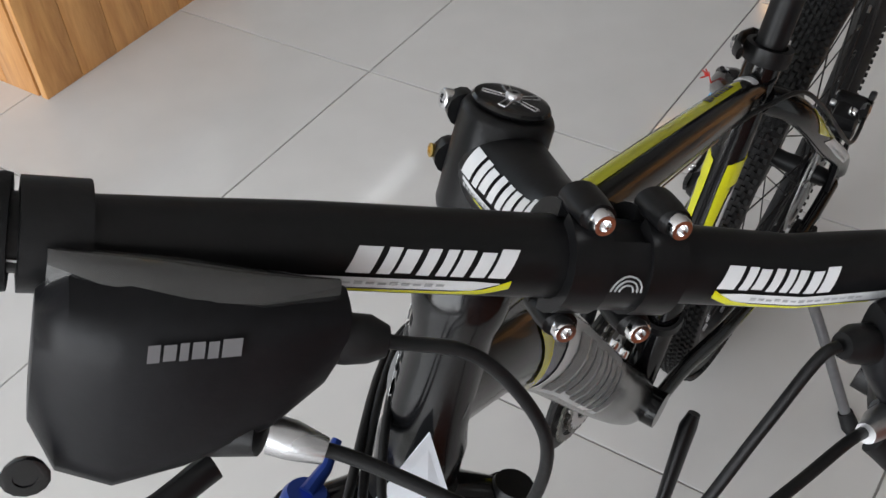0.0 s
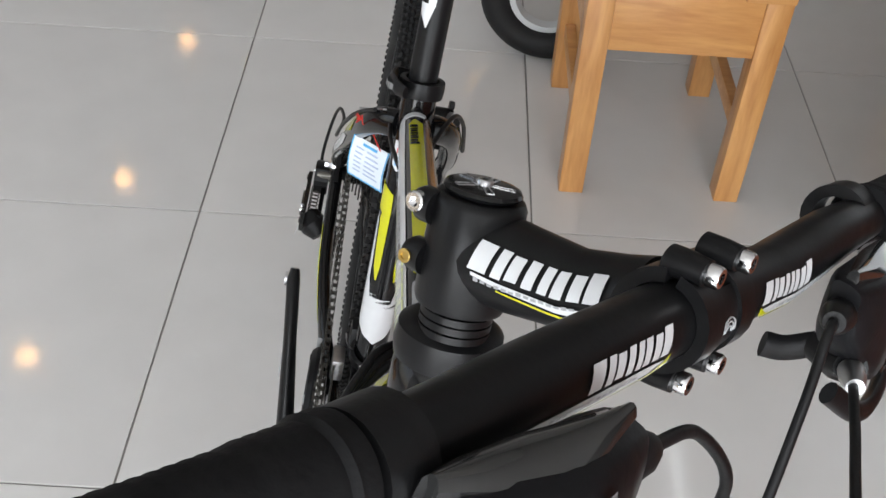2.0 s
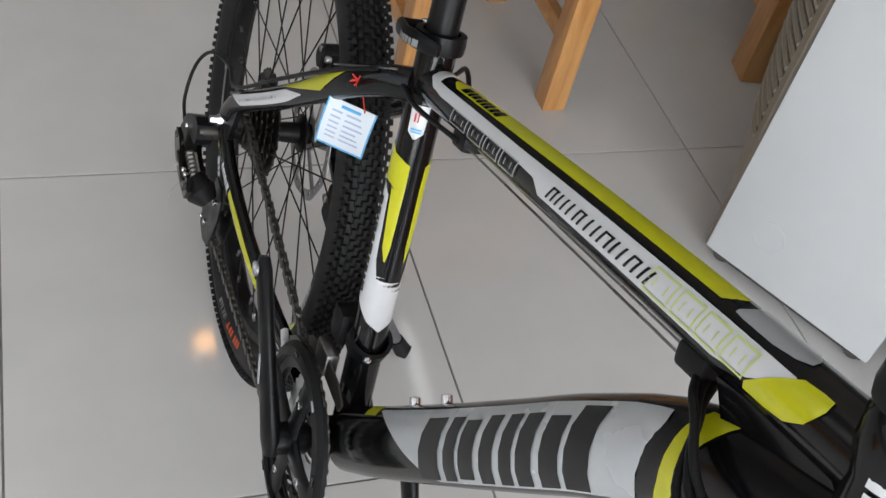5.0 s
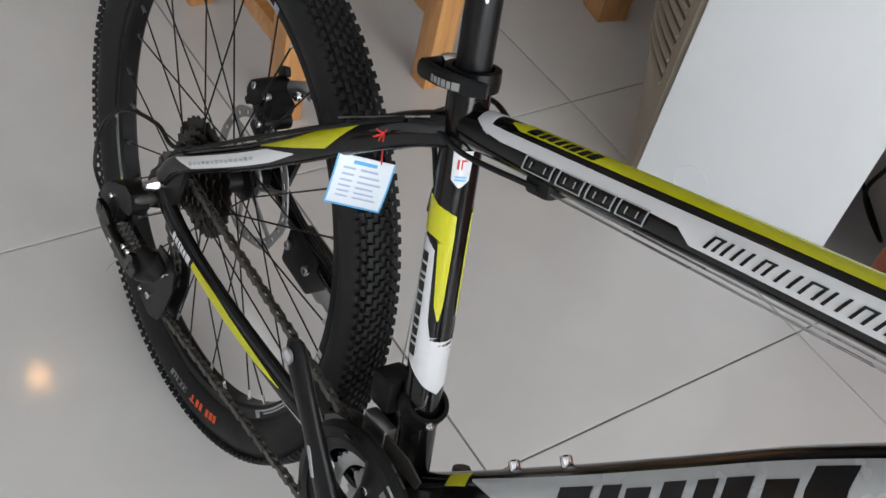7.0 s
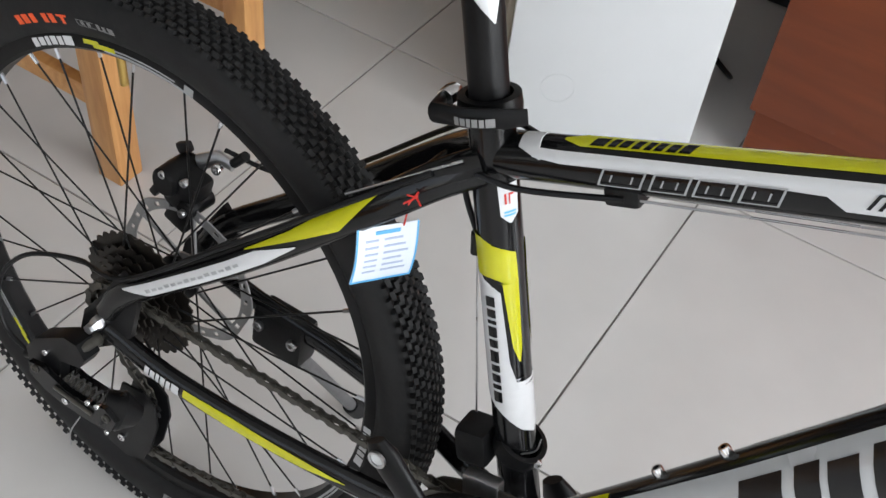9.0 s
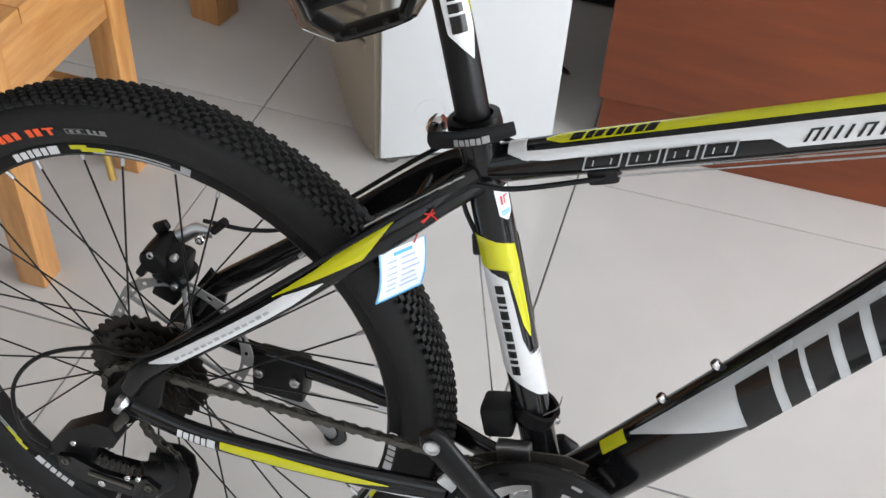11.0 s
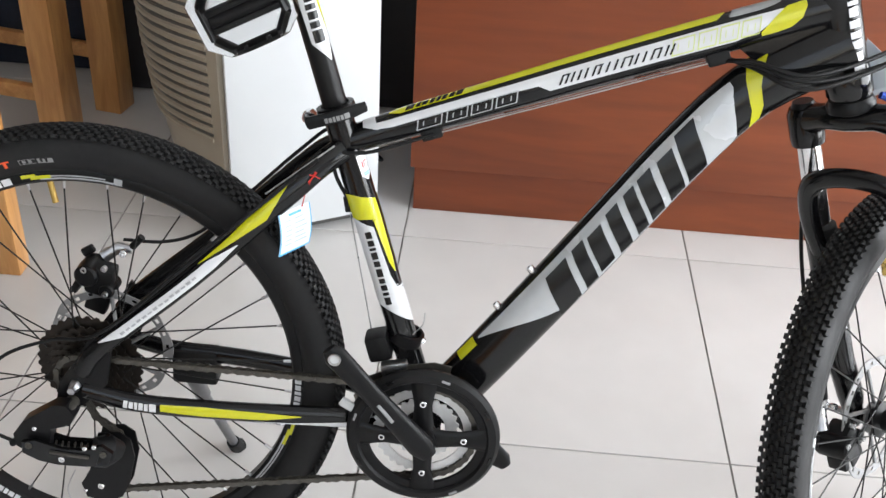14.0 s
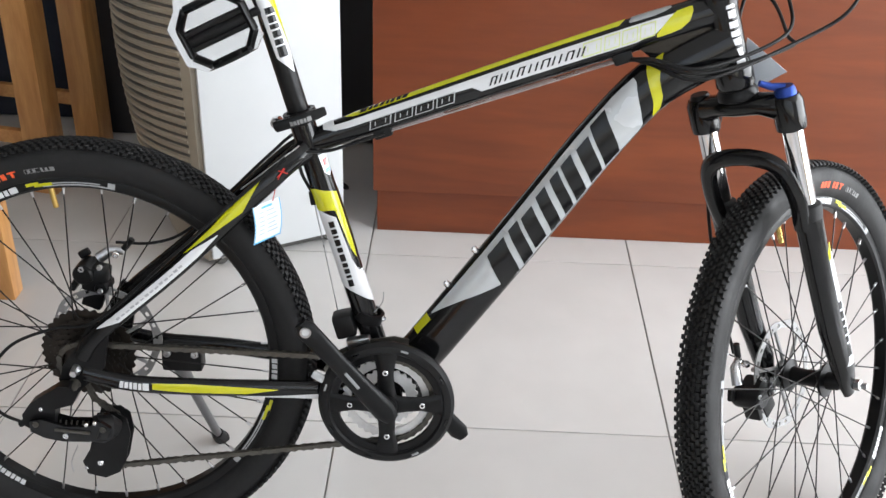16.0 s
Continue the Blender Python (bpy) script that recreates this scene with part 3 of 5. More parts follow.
decal("decal", TT.patch([(sx(0.362), 192, 204), (sx(0.378), 160, 203), (sx(0.392), 136, 198), (sx(0.404), 133, 180), (sx(0.411), 133, 150)], 0.0011, 8), LIME, ttd, "lime decal tip")
maker(TT, sx(-0.012), sx(0.052), 120, 96, 0.0013, 0.004, BLACKD, ttd)
outline_word(TT, sx(-0.006), sx(0.108), 205, 165, 0.0013, 0.006, GREYD, ttd)
thin_word(TT, sx(0.152), sx(0.272), 188, 157, 0.0013, 0.008, BLACKD, ttd)
outline_word(TT, sx(0.270), sx(0.362), 194, 148, 0.0013, 0.006, LIMEP, ttd)

# decals of the down tube
sd = lambda v: s_of(DT, 0, v)
dtd = bpy.data.objects["down_tube"]
decal("decal", DT.patch([(sd(0.112), 118, 122), (sd(0.14), 120, 165), (sd(0.182), 122, 236), (sd(0.332), 122, 236), (sd(0.338), 122, 230), (sd(0.360), 124, 138)], 0.0007, 40), SILVER, dtd, "silver-white decal panel")
decal("decal", DT.patch([(sd(0.350), 231, 236), (sd(0.360), 198, 230), (sd(0.370), 142, 204), (sd(0.377), 110, 168), (sd(0.390), 106, 130), (sd(0.395), 106, 112)], 0.0011, 14), LIME, dtd, "lime arrow decal")
decal("decal", DT.patch([(sd(0.09), 100, 130), (sd(0.108), 102, 132)], 0.0007, 6), LIME, dtd)
maker(DT, sd(0.166), sd(0.310), 230, 140, 0.0015, 0.026, BLACKD, dtd)
decal("decal", DT.patch([(sd(0.338), -56, 58), (sd(0.182), -56, 58)], 0.0007, 30), SILVER, dtd)
maker(DT, sd(0.33), sd(0.19), -46, 40, 0.0015, -0.026, BLACKD, dtd)
decal("decal", DT.patch([(sd(0.346), -56, -48), (sd(0.36), -40, 0), (sd(0.369), -10, 58), (sd(0.384), 38, 68)], 0.0011, 12), LIME, dtd)

# decals of the seat tube
sz = lambda v: s_of(ST, 2, v - 0.022)
std = bpy.data.objects["seat_tube"]
decal("decal", ST.patch([(sz(0.444), 268, 272), (sz(0.452), 228, 312), (sz(0.47), 170, 370), (sz(0.482), 110, 430), (sz(0.5), 110, 250)], 0.0007, 10, 20), WHITE, std, "white decal tip")
for sign in (1, -1):
    fl = (lambda a: a) if sign > 0 else (lambda a: 540 - a)
    decal("decal", ST.patch([(sz(0.49), fl(118), fl(232)), (sz(0.515), fl(118), fl(212)), (sz(0.578), fl(118), fl(202)), (sz(0.594), fl(118), fl(122))], 0.0007, 14), WHITE, std)
    decal("decal", ST.patch([(sz(0.516), fl(236), fl(240)), (sz(0.53), fl(222), fl(246)), (sz(0.585), fl(208), fl(248)), (sz(0.592), fl(120), fl(248)), (sz(0.61), fl(105), fl(246)), (sz(0.622), fl(100), fl(150))], 0.001, 20), LIME, std, "lime decal stripe")
    decal("word_mark", ST.bars(sz(0.574), sz(0.478), fl(160), fl(188), THIN, 0.0013), BLACKD, std)
decal("size_sticker", ST.patch([(sz(0.634), 236, 242), (sz(0.640), 216, 262), (sz(0.664), 213, 265)], 0.0008, 8), WHITE, std, "small white shield sticker")
decal("sticker_print", ST.bars(sz(0.648), sz(0.658), 222, 256, [(0.1, 0.9, 0.15, 0.3), (0.1, 0.9, 0.45, 0.55), (0.75, 0.9, 0.55, 0.85)], 0.0012), RED, std)
decal("sticker_print", ST.bars(sz(0.639), sz(0.644), 224, 254, [(0.1, 0.4, 0, 1), (0.6, 0.9, 0, 1)], 0.0012), TAGBLUE, std)
maker(HD, 0.115, 0.01, 186, 216, 0.0012, 0, WHITE, bpy.data.objects["head_tube"])

# stays
for sgn in (-1, 1):
    ss_pts = curve([(-0.088, sgn * 0.012, 0.652), (-0.112, sgn * 0.03, 0.636), (-0.15, sgn * 0.046, 0.600), (-0.26, sgn * 0.06, 0.492), (-0.372, sgn * 0.068, 0.392), (-0.400, sgn * 0.069, 0.352)], 4)
    ss_rad = [(0.0115, 0.0155 - 0.0035 * i / (len(ss_pts) - 1)) for i in range(len(ss_pts))]
    seatstay = part("seatstay", tube(ss_pts, ss_rad, 16), GLOSS, bike)
    cs_pts = curve([(-0.400, sgn * 0.069, 0.326), (-0.33, sgn * 0.068, 0.312), (-0.225, sgn * 0.064, 0.309), (-0.115, sgn * 0.05, 0.304), (-0.04, sgn * 0.033, 0.295), (0.024, sgn * 0.026, 0.292)], 4)
    cs_rad = [(0.0085, 0.0125 + 0.002 * i / (len(cs_pts) - 1)) for i in range(len(cs_pts))]
    chainstay = part("chainstay", tube(cs_pts, cs_rad, 16), GLOSS, bike)
    part("dropout", prism(bmesh.new(), [(-0.380, 0.412), (-0.360, 0.388), (-0.370, 0.336), (-0.390, 0.314), (-0.424, 0.286), (-0.439, 0.291), (-0.429, 0.336), (-0.409, 0.364)], sgn * 0.066, sgn * 0.072), SATIN, bike)
    SS, CS = Surface(ss_pts[::-1], ss_rad[::-1]), Surface(cs_pts, cs_rad)
    a0 = 180 if sgn < 0 else 0
    q = lambda v: s_of(SS, 0, v)
    w = lambda v: s_of(CS, 0, v)
    m1 = -1 if sgn < 0 else 1
    decal("decal", SS.patch([(q(-0.243), a0 - 40, a0 - 36), (q(-0.205), a0 - 40, a0 - 5), (q(-0.172), a0 - 55, a0 + 20), (q(-0.136), a0 - 50, a0 - 44)] if sgn < 0 else [(q(-0.243), 36, 40), (q(-0.205), 5, 40), (q(-0.172), -20, 55), (q(-0.136), 44, 50)], 0.0007, 16), LIME, seatstay, "lime decal")
    decal("decal", SS.patch([(q(-0.368), a0 - m1 * -30 - 6, a0 - m1 * -30), (q(-0.345), a0 - 26, a0 + 30), (q(-0.235), a0 - 20, a0 + 34), (q(-0.205), a0 + 20 * -m1 - 4, a0 + 20 * -m1)], 0.0007, 16), WHITE, seatstay, "white decal")
    decal("word_mark", SS.bars(q(-0.345), q(-0.25), a0 + 14 * -m1, a0 - 4 * -m1, TINY, 0.0012), GREYD, seatstay)
    decal("decal", CS.patch([(w(-0.302), a0 - 30, a0 + 12), (w(-0.25), a0 - 35, a0 + 24), (w(-0.172), a0 - 22, a0 + 22), (w(-0.128), a0 - 12, a0 - 8)], 0.0007, 16), LIME, chainstay, "lime decal")
    decal("maker_mark", CS.bars(w(-0.348), w(-0.307), a0 + 22 * -m1, a0 - 25 * -m1, MARK, 0.001), WHITE, chainstay)
    decal("decal", CS.patch([(w(-0.185), a0 + 40 * -m1 - 2, a0 + 40 * -m1 + 2), (w(-0.14), a0 + (38 if sgn < 0 else -58), a0 + (58 if sgn < 0 else -38)), (w(-0.06), a0 + (0 if sgn < 0 else -58), a0 + (58 if sgn < 0 else 0))], 0.0007, 12), WHITE, chainstay)
part("stay_bridge", tube([(-0.134, -0.042, 0.614), (-0.134, 0.042, 0.614)], 0.008, 12), GLOSS, bike)
for bx, bz in ((0.151, 0.511), (0.114, 0.457)):
    bolt((bx - 0.003, 0, bz - 0.002), (-0.75, 0, 0.66), 0.005, 0.008, bike, CHROME, "bottle_bolt")

# seat post, clamp, saddle
sp = [(-0.092, 0, 0.675), (-0.116, 0, 0.755), (-0.1475, 0, 0.857), (-0.179, 0, 0.96)]
post = part("seat_post", tube(sp, 0.0145, 24), SATIN, bike)
SP = Surface(sp, 0.0145)
sq = lambda v: s_of(SP, 2, v - 0.05)
decal("decal", SP.patch([(sq(0.803), 236, 240), (sq(0.825), 170, 262), (sq(0.90), 160, 265), (sq(0.93), 160, 200)], 0.0007, 12), WHITE, post, "white decal panel")
decal("decal", SP.patch([(sq(0.835), 262, 264), (sq(0.885), 236, 264), (sq(0.905), 200, 264), (sq(0.915), 180, 264)], 0.0011, 12), LIME, post)
decal("maker_mark", SP.bars(sq(0.888), sq(0.825), 186, 232, MARK, 0.0014), BLACKD, post)
cm = Matrix.Translation((-0.0975, 0, 0.6945)) @ pose(0, 0, 0, 0, -17.4)
clamp = part("seat_clamp", lathe(bmesh.new(), [(0.017, -0.0085), (0.0225, -0.008), (0.0232, 0), (0.0225, 0.008), (0.017, 0.0085)], 28, cm @ pose(0, 0, 0, 90), True), SATIN, bike)
part("lever", loft(bmesh.new(), [cm @ Vector(v) for v in ((-0.036, -0.004, 0), (-0.03, -0.026, 0), (-0.005, -0.0295, 0.001), (0.025, -0.024, 0.002), (0.038, -0.016, 0.002))], [(0.004, 0.006), (0.0045, 0.008), (0.0035, 0.0075), (0.003, 0.0075), (0.003, 0.006)], 10, True, (0, 1, 0)), SATIN, clamp, "black quick-release lever")
part("nut", lathe(bmesh.new(), [(0.002, -0.008), (0.0075, -0.008), (0.0085, 0), (0.0075, 0.008), (0.002, 0.008)], 16, cm @ pose(-0.034, 0.002, 0)), CHROME, clamp, "silver clamp nut")
decal("maker_mark", Surface([cm @ Vector((0, 0, -0.007)), cm @ Vector((0, 0, 0.007))], 0.0335).bars(0.004, 0.010, 165, 215, [(l, h, a, b) for a, b, l, h in MARK], 0.0012), TYREPR, clamp)
sad = bmesh.new()
rings = [(-0.31, 0.075, 0.018), (-0.29, 0.082, 0.028), (-0.22, 0.072, 0.03), (-0.16, 0.045, 0.028), (-0.10, 0.022, 0.025), (-0.04, 0.02, 0.022), (-0.02, 0.012, 0.012)]
loft(sad, [(x - 0.007, 0, 1.02 + 0.1 * (x + 0.17) ** 2) for x, _, _ in rings], [(b, c) for _, b, c in rings], 20, True, (0, 1, 0))
saddle = part("saddle", sad, GRIPR, bike, "black padded saddle")
for sgn in (-1, 1):
    part("saddle_rail", tube(curve([(-0.277, sgn * 0.022, 1.005), (-0.227, sgn * 0.022, 0.98), (-0.137, sgn * 0.022, 0.978), (-0.067, sgn * 0.012, 1.005)], 5), 0.0035, 8), STEEL, saddle)
part("post_head", box(bmesh.new(), pose(-0.182, 0, 0.968), 0.045, 0.055, 0.026, 0.005), SATIN, post)


# wheels
def tread(hub, knob_rows, count):
    bm = bmesh.new()
    for j, (off, tilt, wx, wy) in enumerate(knob_rows):
        for k in range(count):
            a = (k + 0.5 * (j % 2)) * math.tau / count
            m = hub @ Matrix.Rotation(a, 4, "Y") @ Matrix.Translation((0, off, R - 0.0035 - abs(off) ** 2 * 9)) @ Matrix.Rotation(-tilt, 4, "X")
            v = [bm.verts.new(m @ Vector((x * wx * 0.9 * s, y * wy * s, z))) for z, s in ((-0.003, 1.15), (0.0028, 0.9)) for x, y in ((-1, -1), (1, -1), (1, 1), (-1, 1))]
            for f in ((4, 5, 6, 7), (0, 1, 5, 4), (1, 2, 6, 5), (2, 3, 7, 6), (3, 0, 4, 7)):
                bm.faces.new([v[i] for i in f])
    return bm


class RimSkin:
    """A flat ring face for marks on tyre and rim."""

    def __init__(self, hub, y0, y1):
        self.hub, self.y0, self.y1 = hub, y0, y1

    def bars(self, a0, a1, r0, r1, cells, flip=False):
        bm = bmesh.new()
        for a, b, l, h in cells:
            g = []
            for rr in (r0 + (r1 - r0) * l, r0 + (r1 - r0) * h):
                t = (rr - r0) / (r1 - r0)
                g.append([bm.verts.new(self.hub @ Matrix.Rotation(radians(a0 + (a1 - a0) * (a + (b - a) * k / 4)), 4, "Y") @ Vector((0, self.y0 + (self.y1 - self.y0) * t, rr))) for k in range(5)])
            for k in range(4):
                bm.faces.new((g[0][k], g[0][k + 1], g[1][k + 1], g[1][k]))
        return bm


def wheel(name, hub, label, front, turn):
    """Rim with tyre, tread, spokes, nipples, hub; hub: pose whose y axis is the axle."""
    prof = [(0.269, -0.009), (0.2725, -0.0125), (0.283, -0.0135), (0.287, -0.012), (0.287, 0.012), (0.283, 0.0135), (0.2725, 0.0125), (0.269, 0.009)]
    w = part(name, lathe(bmesh.new(), prof, 96, hub, True), SATIN, bike, label)
    tp = [(0.284, -0.0115), (0.287, -0.0155), (0.296, -0.0215), (0.308, -0.0245), (0.321, -0.0235), (0.331, -0.0185), (0.336, -0.010), (0.3378, 0), (0.336, 0.010), (0.331, 0.0185), (0.321, 0.0235), (0.308, 0.0245), (0.296, 0.0215), (0.287, 0.0155), (0.284, 0.0115)]
    part("tyre", lathe(bmesh.new(), tp, 96, hub, True), RUBBER, w, "black rubber tyre")
    rows = [(y, t, 0.0038 + 0.0005 * (i % 2), 0.0022) for i, (y, t) in enumerate(((-0.023, -1.1), (-0.018, -0.8), (-0.012, -0.45), (-0.006, -0.2), (0.0, 0.0), (0.006, 0.2), (0.012, 0.45), (0.018, 0.8), (0.023, 1.1)))]
    tagged(part("tread", tread(hub, rows, 168), RUBBER, w, smooth=False), kind="stuff", label="rows of small black tread knobs")
    skin, rim = RimSkin(hub, -0.0224, -0.0252), RimSkin(hub, -0.0134, -0.0143)
    for base in (turn, turn + 180):
        part("tyre_print", skin.bars(base - 13, base + 1, 0.298, 0.3075, [(0, 0.1, 0, 1), (0.13, 0.24, 0, 1), (0.28, 0.38, 0, 1), (0.52, 0.61, 0, 1), (0.65, 0.75, 0, 1), (0.8, 0.98, 0.75, 1), (0.86, 0.92, 0, 0.8)]), ORANGE, w, "orange tyre print")
        part("tyre_print", skin.bars(base + 3, base + 11.5, 0.299, 0.306, [(0, 0.5, 0.9, 1), (0, 0.5, 0, 0.1), (0, 0.02, 0, 1), (0.1, 0.2, 0.2, 0.8), (0.28, 0.38, 0.2, 0.8), (0.55, 1, 0, 0.2), (0.55, 0.63, 0, 1), (0.7, 0.78, 0.1, 0.9), (0.85, 1, 0, 1)]), TYREPR, w, "grey tyre print")
    for base in (turn - 6, turn + 114, turn + 234):
        part("rim_print", rim.bars(base - 8, base + 4, 0.2735, 0.2825, MARK), WHITE, w, "white rim mark")
        part("rim_print", rim.bars(base + 7, base + 15, 0.273, 0.2825, [(0, 0.5, 0.5, 1), (0.3, 1, 0.2, 0.7)]), LIME, w, "lime rim mark")
        part("rim_print", rim.bars(base + 12, base + 34, 0.2735, 0.2825, [(0, 1, 0, 0.25), (0.1, 0.8, 0.4, 0.6), (0.9, 1, 0, 1)]), GREYD, w, "grey rim mark")
    hw = 0.05 if front else 0.06
    part("hub", lathe(bmesh.new(), [(0.006, -hw - 0.012), (0.008, -hw - 0.008), (0.013, -hw), (0.014, -0.034), (0.026, -0.032), (0.026, -0.028), (0.015, -0.024), (0.013, 0), (0.015, 0.024), (0.026, 0.028), (0.026, 0.032), (0.014, 0.034), (0.013, hw), (0.008, hw + 0.008), (0.006, hw + 0.012)], 24, hub), SATIN, w, "black hub")
    for k in range(32):
        side = -1 if k % 2 else 1
        a_rim = math.tau * (k + 0.5) / 32
        a_hub = a_rim + radians(68) * (1 if k % 4 < 2 else -1)
        a = hub @ Vector((0.024 * math.sin(a_hub), side * 0.03, 0.024 * math.cos(a_hub)))
        b = hub @ Vector((0.271 * math.sin(a_rim), side * 0.003, 0.271 * math.cos(a_rim)))
        part("spoke", rod(bmesh.new(), a, b, 0.00105, 6), SPOKE, w)
        c = b + (a - b).normalized() * 0.013
        part("nipple", rod(bmesh.new(), b, c, 0.0021, 6), STEEL, w)
    part("valve", rod(bmesh.new(), hub @ Vector((0.0, 0, 0.272)) if front else hub @ (Matrix.Rotation(radians(turn + 7), 4, "Y") @ Vector((0, 0, 0.272))), hub @ (Matrix.Rotation(radians(turn + 7), 4, "Y") @ Vector((0, 0, 0.237))) if not front else hub @ Vector((0, 0, 0.237)), 0.004, 10), BRASS, w, "brass valve with a dark cap")
    # brake rotor
    bm = bmesh.new()
    ry = 0.043
    n = 72
    for k in range(n):
        a, b = math.tau * k / n, math.tau * (k + 1) / n
        wav = lambda t: 0.0875 + 0.0018 * math.cos(t * 8)
        for r0, r1, skip in ((0.0745, 0.078, 0), (0.078, 0.083, 1), (0.083, None, 0)):
            if skip and k % 3 == 0:
                continue
            pa = [(r0, a), (r0, b), (r1 or wav(b), b), (r1 or wav(a), a)]
            lo = [bm.verts.new(hub @ Vector((r * math.cos(t), ry, r * math.sin(t)))) for r, t in pa]
            hi = [bm.verts.new(hub @ Vector((r * math.cos(t), ry + 0.0018, r * math.sin(t)))) for r, t in pa]
            bm.faces.new(lo), bm.faces.new(hi[::-1])
            for i in range(4):
                bm.faces.new((lo[i], hi[i], hi[(i + 1) % 4], lo[(i + 1) % 4]))
    for k in range(6):
        a = math.tau * k / 6
        rod(bm, hub @ Vector((0.02 * math.cos(a), ry, 0.02 * math.sin(a))), hub @ Vector((0.076 * math.cos(a + 0.45), ry + 0.001, 0.076 * math.sin(a + 0.45))), 0.0028, 6)
    lathe(bm, [(0.014, ry - 0.001), (0.023, ry - 0.001), (0.023, ry + 0.002), (0.014, ry + 0.002)], 24, hub, True)
    part("brake_rotor", bm, ROTOR, w, "steel brake disc with holes", False)
    return w


rear = wheel("rear_wheel", Matrix.Translation((-0.403, 0, 0.327)) @ Matrix.Diagonal((0.95, 0.95, 0.95, 1)), "rear wheel with black rim and knobbly tyre", False, -17)
fhub = STEER @ Matrix.Translation((0.035, 0, -0.703))
frontw = wheel("front_wheel", fhub @ Matrix.Diagonal((0.95, 0.95, 0.95, 1)), "front wheel with black rim and knobbly tyre", True, 33)


# drivetrain
def sprocket(r, teeth, y, hub, hole=0.6, thick=0.0018, depth=0.004):
    """A toothed ring."""
    bm = bmesh.new()
    n = teeth * 4
    prof = (0.0, 0.75, 1.0, 0.35)
    ring = []
    for k in range(n):
        a = math.tau * k / n
        rr = r - depth + depth * prof[k % 4]
        ring.append([bm.verts.new(hub @ Vector((q * math.cos(a), yy, q * math.sin(a)))) for q, yy in ((rr, y), (r * hole, y), (r * hole, y + thick), (rr, y + thick))])
    for k in range(n):
        p0, p1 = ring[k], ring[(k + 1) % n]
        for i in range(4):
            bm.faces.new((p0[i], p0[(i + 1) % 4], p1[(i + 1) % 4], p1[i]))
    return bm


RH, CH = Matrix.Translation((AX, 0, AZ)), Matrix.Translation((BBX, 0, BBZ)) @ Matrix.Rotation(radians(-4), 4, "Y")
cassette = part("cassette", lathe(bmesh.new(), [(0.012, -0.056), (0.018, -0.056), (0.018, -0.018), (0.012, -0.018)], 24, RH, True), CASS, bike, "seven-speed oiled steel cassette")
for k, t in enumerate((34, 28, 24, 21, 18, 16, 14)):
    part("sprocket", sprocket(t * 0.00205, t, -0.020 - 0.005 * k, RH, 0.62), CASS, cassette, smooth=False)
part("axle_nut", lathe(bmesh.new(), [(0.001, -0.088), (0.005, -0.088), (0.0055, -0.08), (0.0075, -0.078), (0.008, -0.071), (0.003, -0.07)], 6, RH), STEEL, cassette, "steel axle nut")

crank = part("crankset", lathe(bmesh.new(), [(0.012, -0.085), (0.016, -0.08), (0.017, -0.045), (0.012, -0.038)], 28, CH), SATIN, bike, "black triple crankset")
for r, t, y, mtl in ((0.0865, 42, -0.0485, DARKST), (0.0655, 34, -0.043, RINGS), (0.0455, 24, -0.037, RINGS)):
    part("chainring", sprocket(r, t, y, CH, 0.88 if t > 40 else 0.78 if t > 24 else 0.6, 0.0025), mtl, crank, "toothed chainring", False)
gp = [(0.0815, -0.0595), (0.084, -0.063), (0.093, -0.0615), (0.0978, -0.056), (0.098, -0.052), (0.093, -0.0515), (0.084, -0.0535)]
part("chain_guard", lathe(bmesh.new(), gp, 80, CH, True), PLASTIC, crank, "black ring chain guard")
part("ring_face", lathe(bmesh.new(), [(0.0705, -0.0555), (0.0715, -0.0572), (0.083, -0.0582), (0.083, -0.054), (0.0705, -0.053)], 80, CH, True), SATIN, crank, "satin black outer ring face")
for k in range(4):
    m = CH @ Matrix.Rotation(radians(2 + 90 * k), 4, "Y")
    bm = bmesh.new()
    loft(bm, [m @ Vector(v) for v in ((0, -0.058, 0.008), (0, -0.058, 0.03), (0, -0.057, 0.048), (0, -0.0565, 0.063), (0, -0.0565, 0.086))], [(0.005, 0.016), (0.005, 0.0125), (0.0045, 0.0115), (0.0045, 0.014), (0.003, 0.02)], 12, True, (0, 1, 0))
    part("spider_arm", bm, SATIN, crank)
    bolt(m @ Vector((0, -0.0595, 0.052)), (0, -1, 0), 0.0045, 0.004, crank, CHROME, "chainring_bolt")
for k in range(8):
    part("guard_slot", box(bmesh.new(), CH @ Matrix.Rotation(radians(20 + 45 * k), 4, "Y") @ pose(0, -0.0625, 0.09), 0.011, 0.0016, 0.003, 0.0006), GREYD if k % 3 == 0 else BLACKD, crank)
CR = Vector((-0.1075, 0, 0.1315))


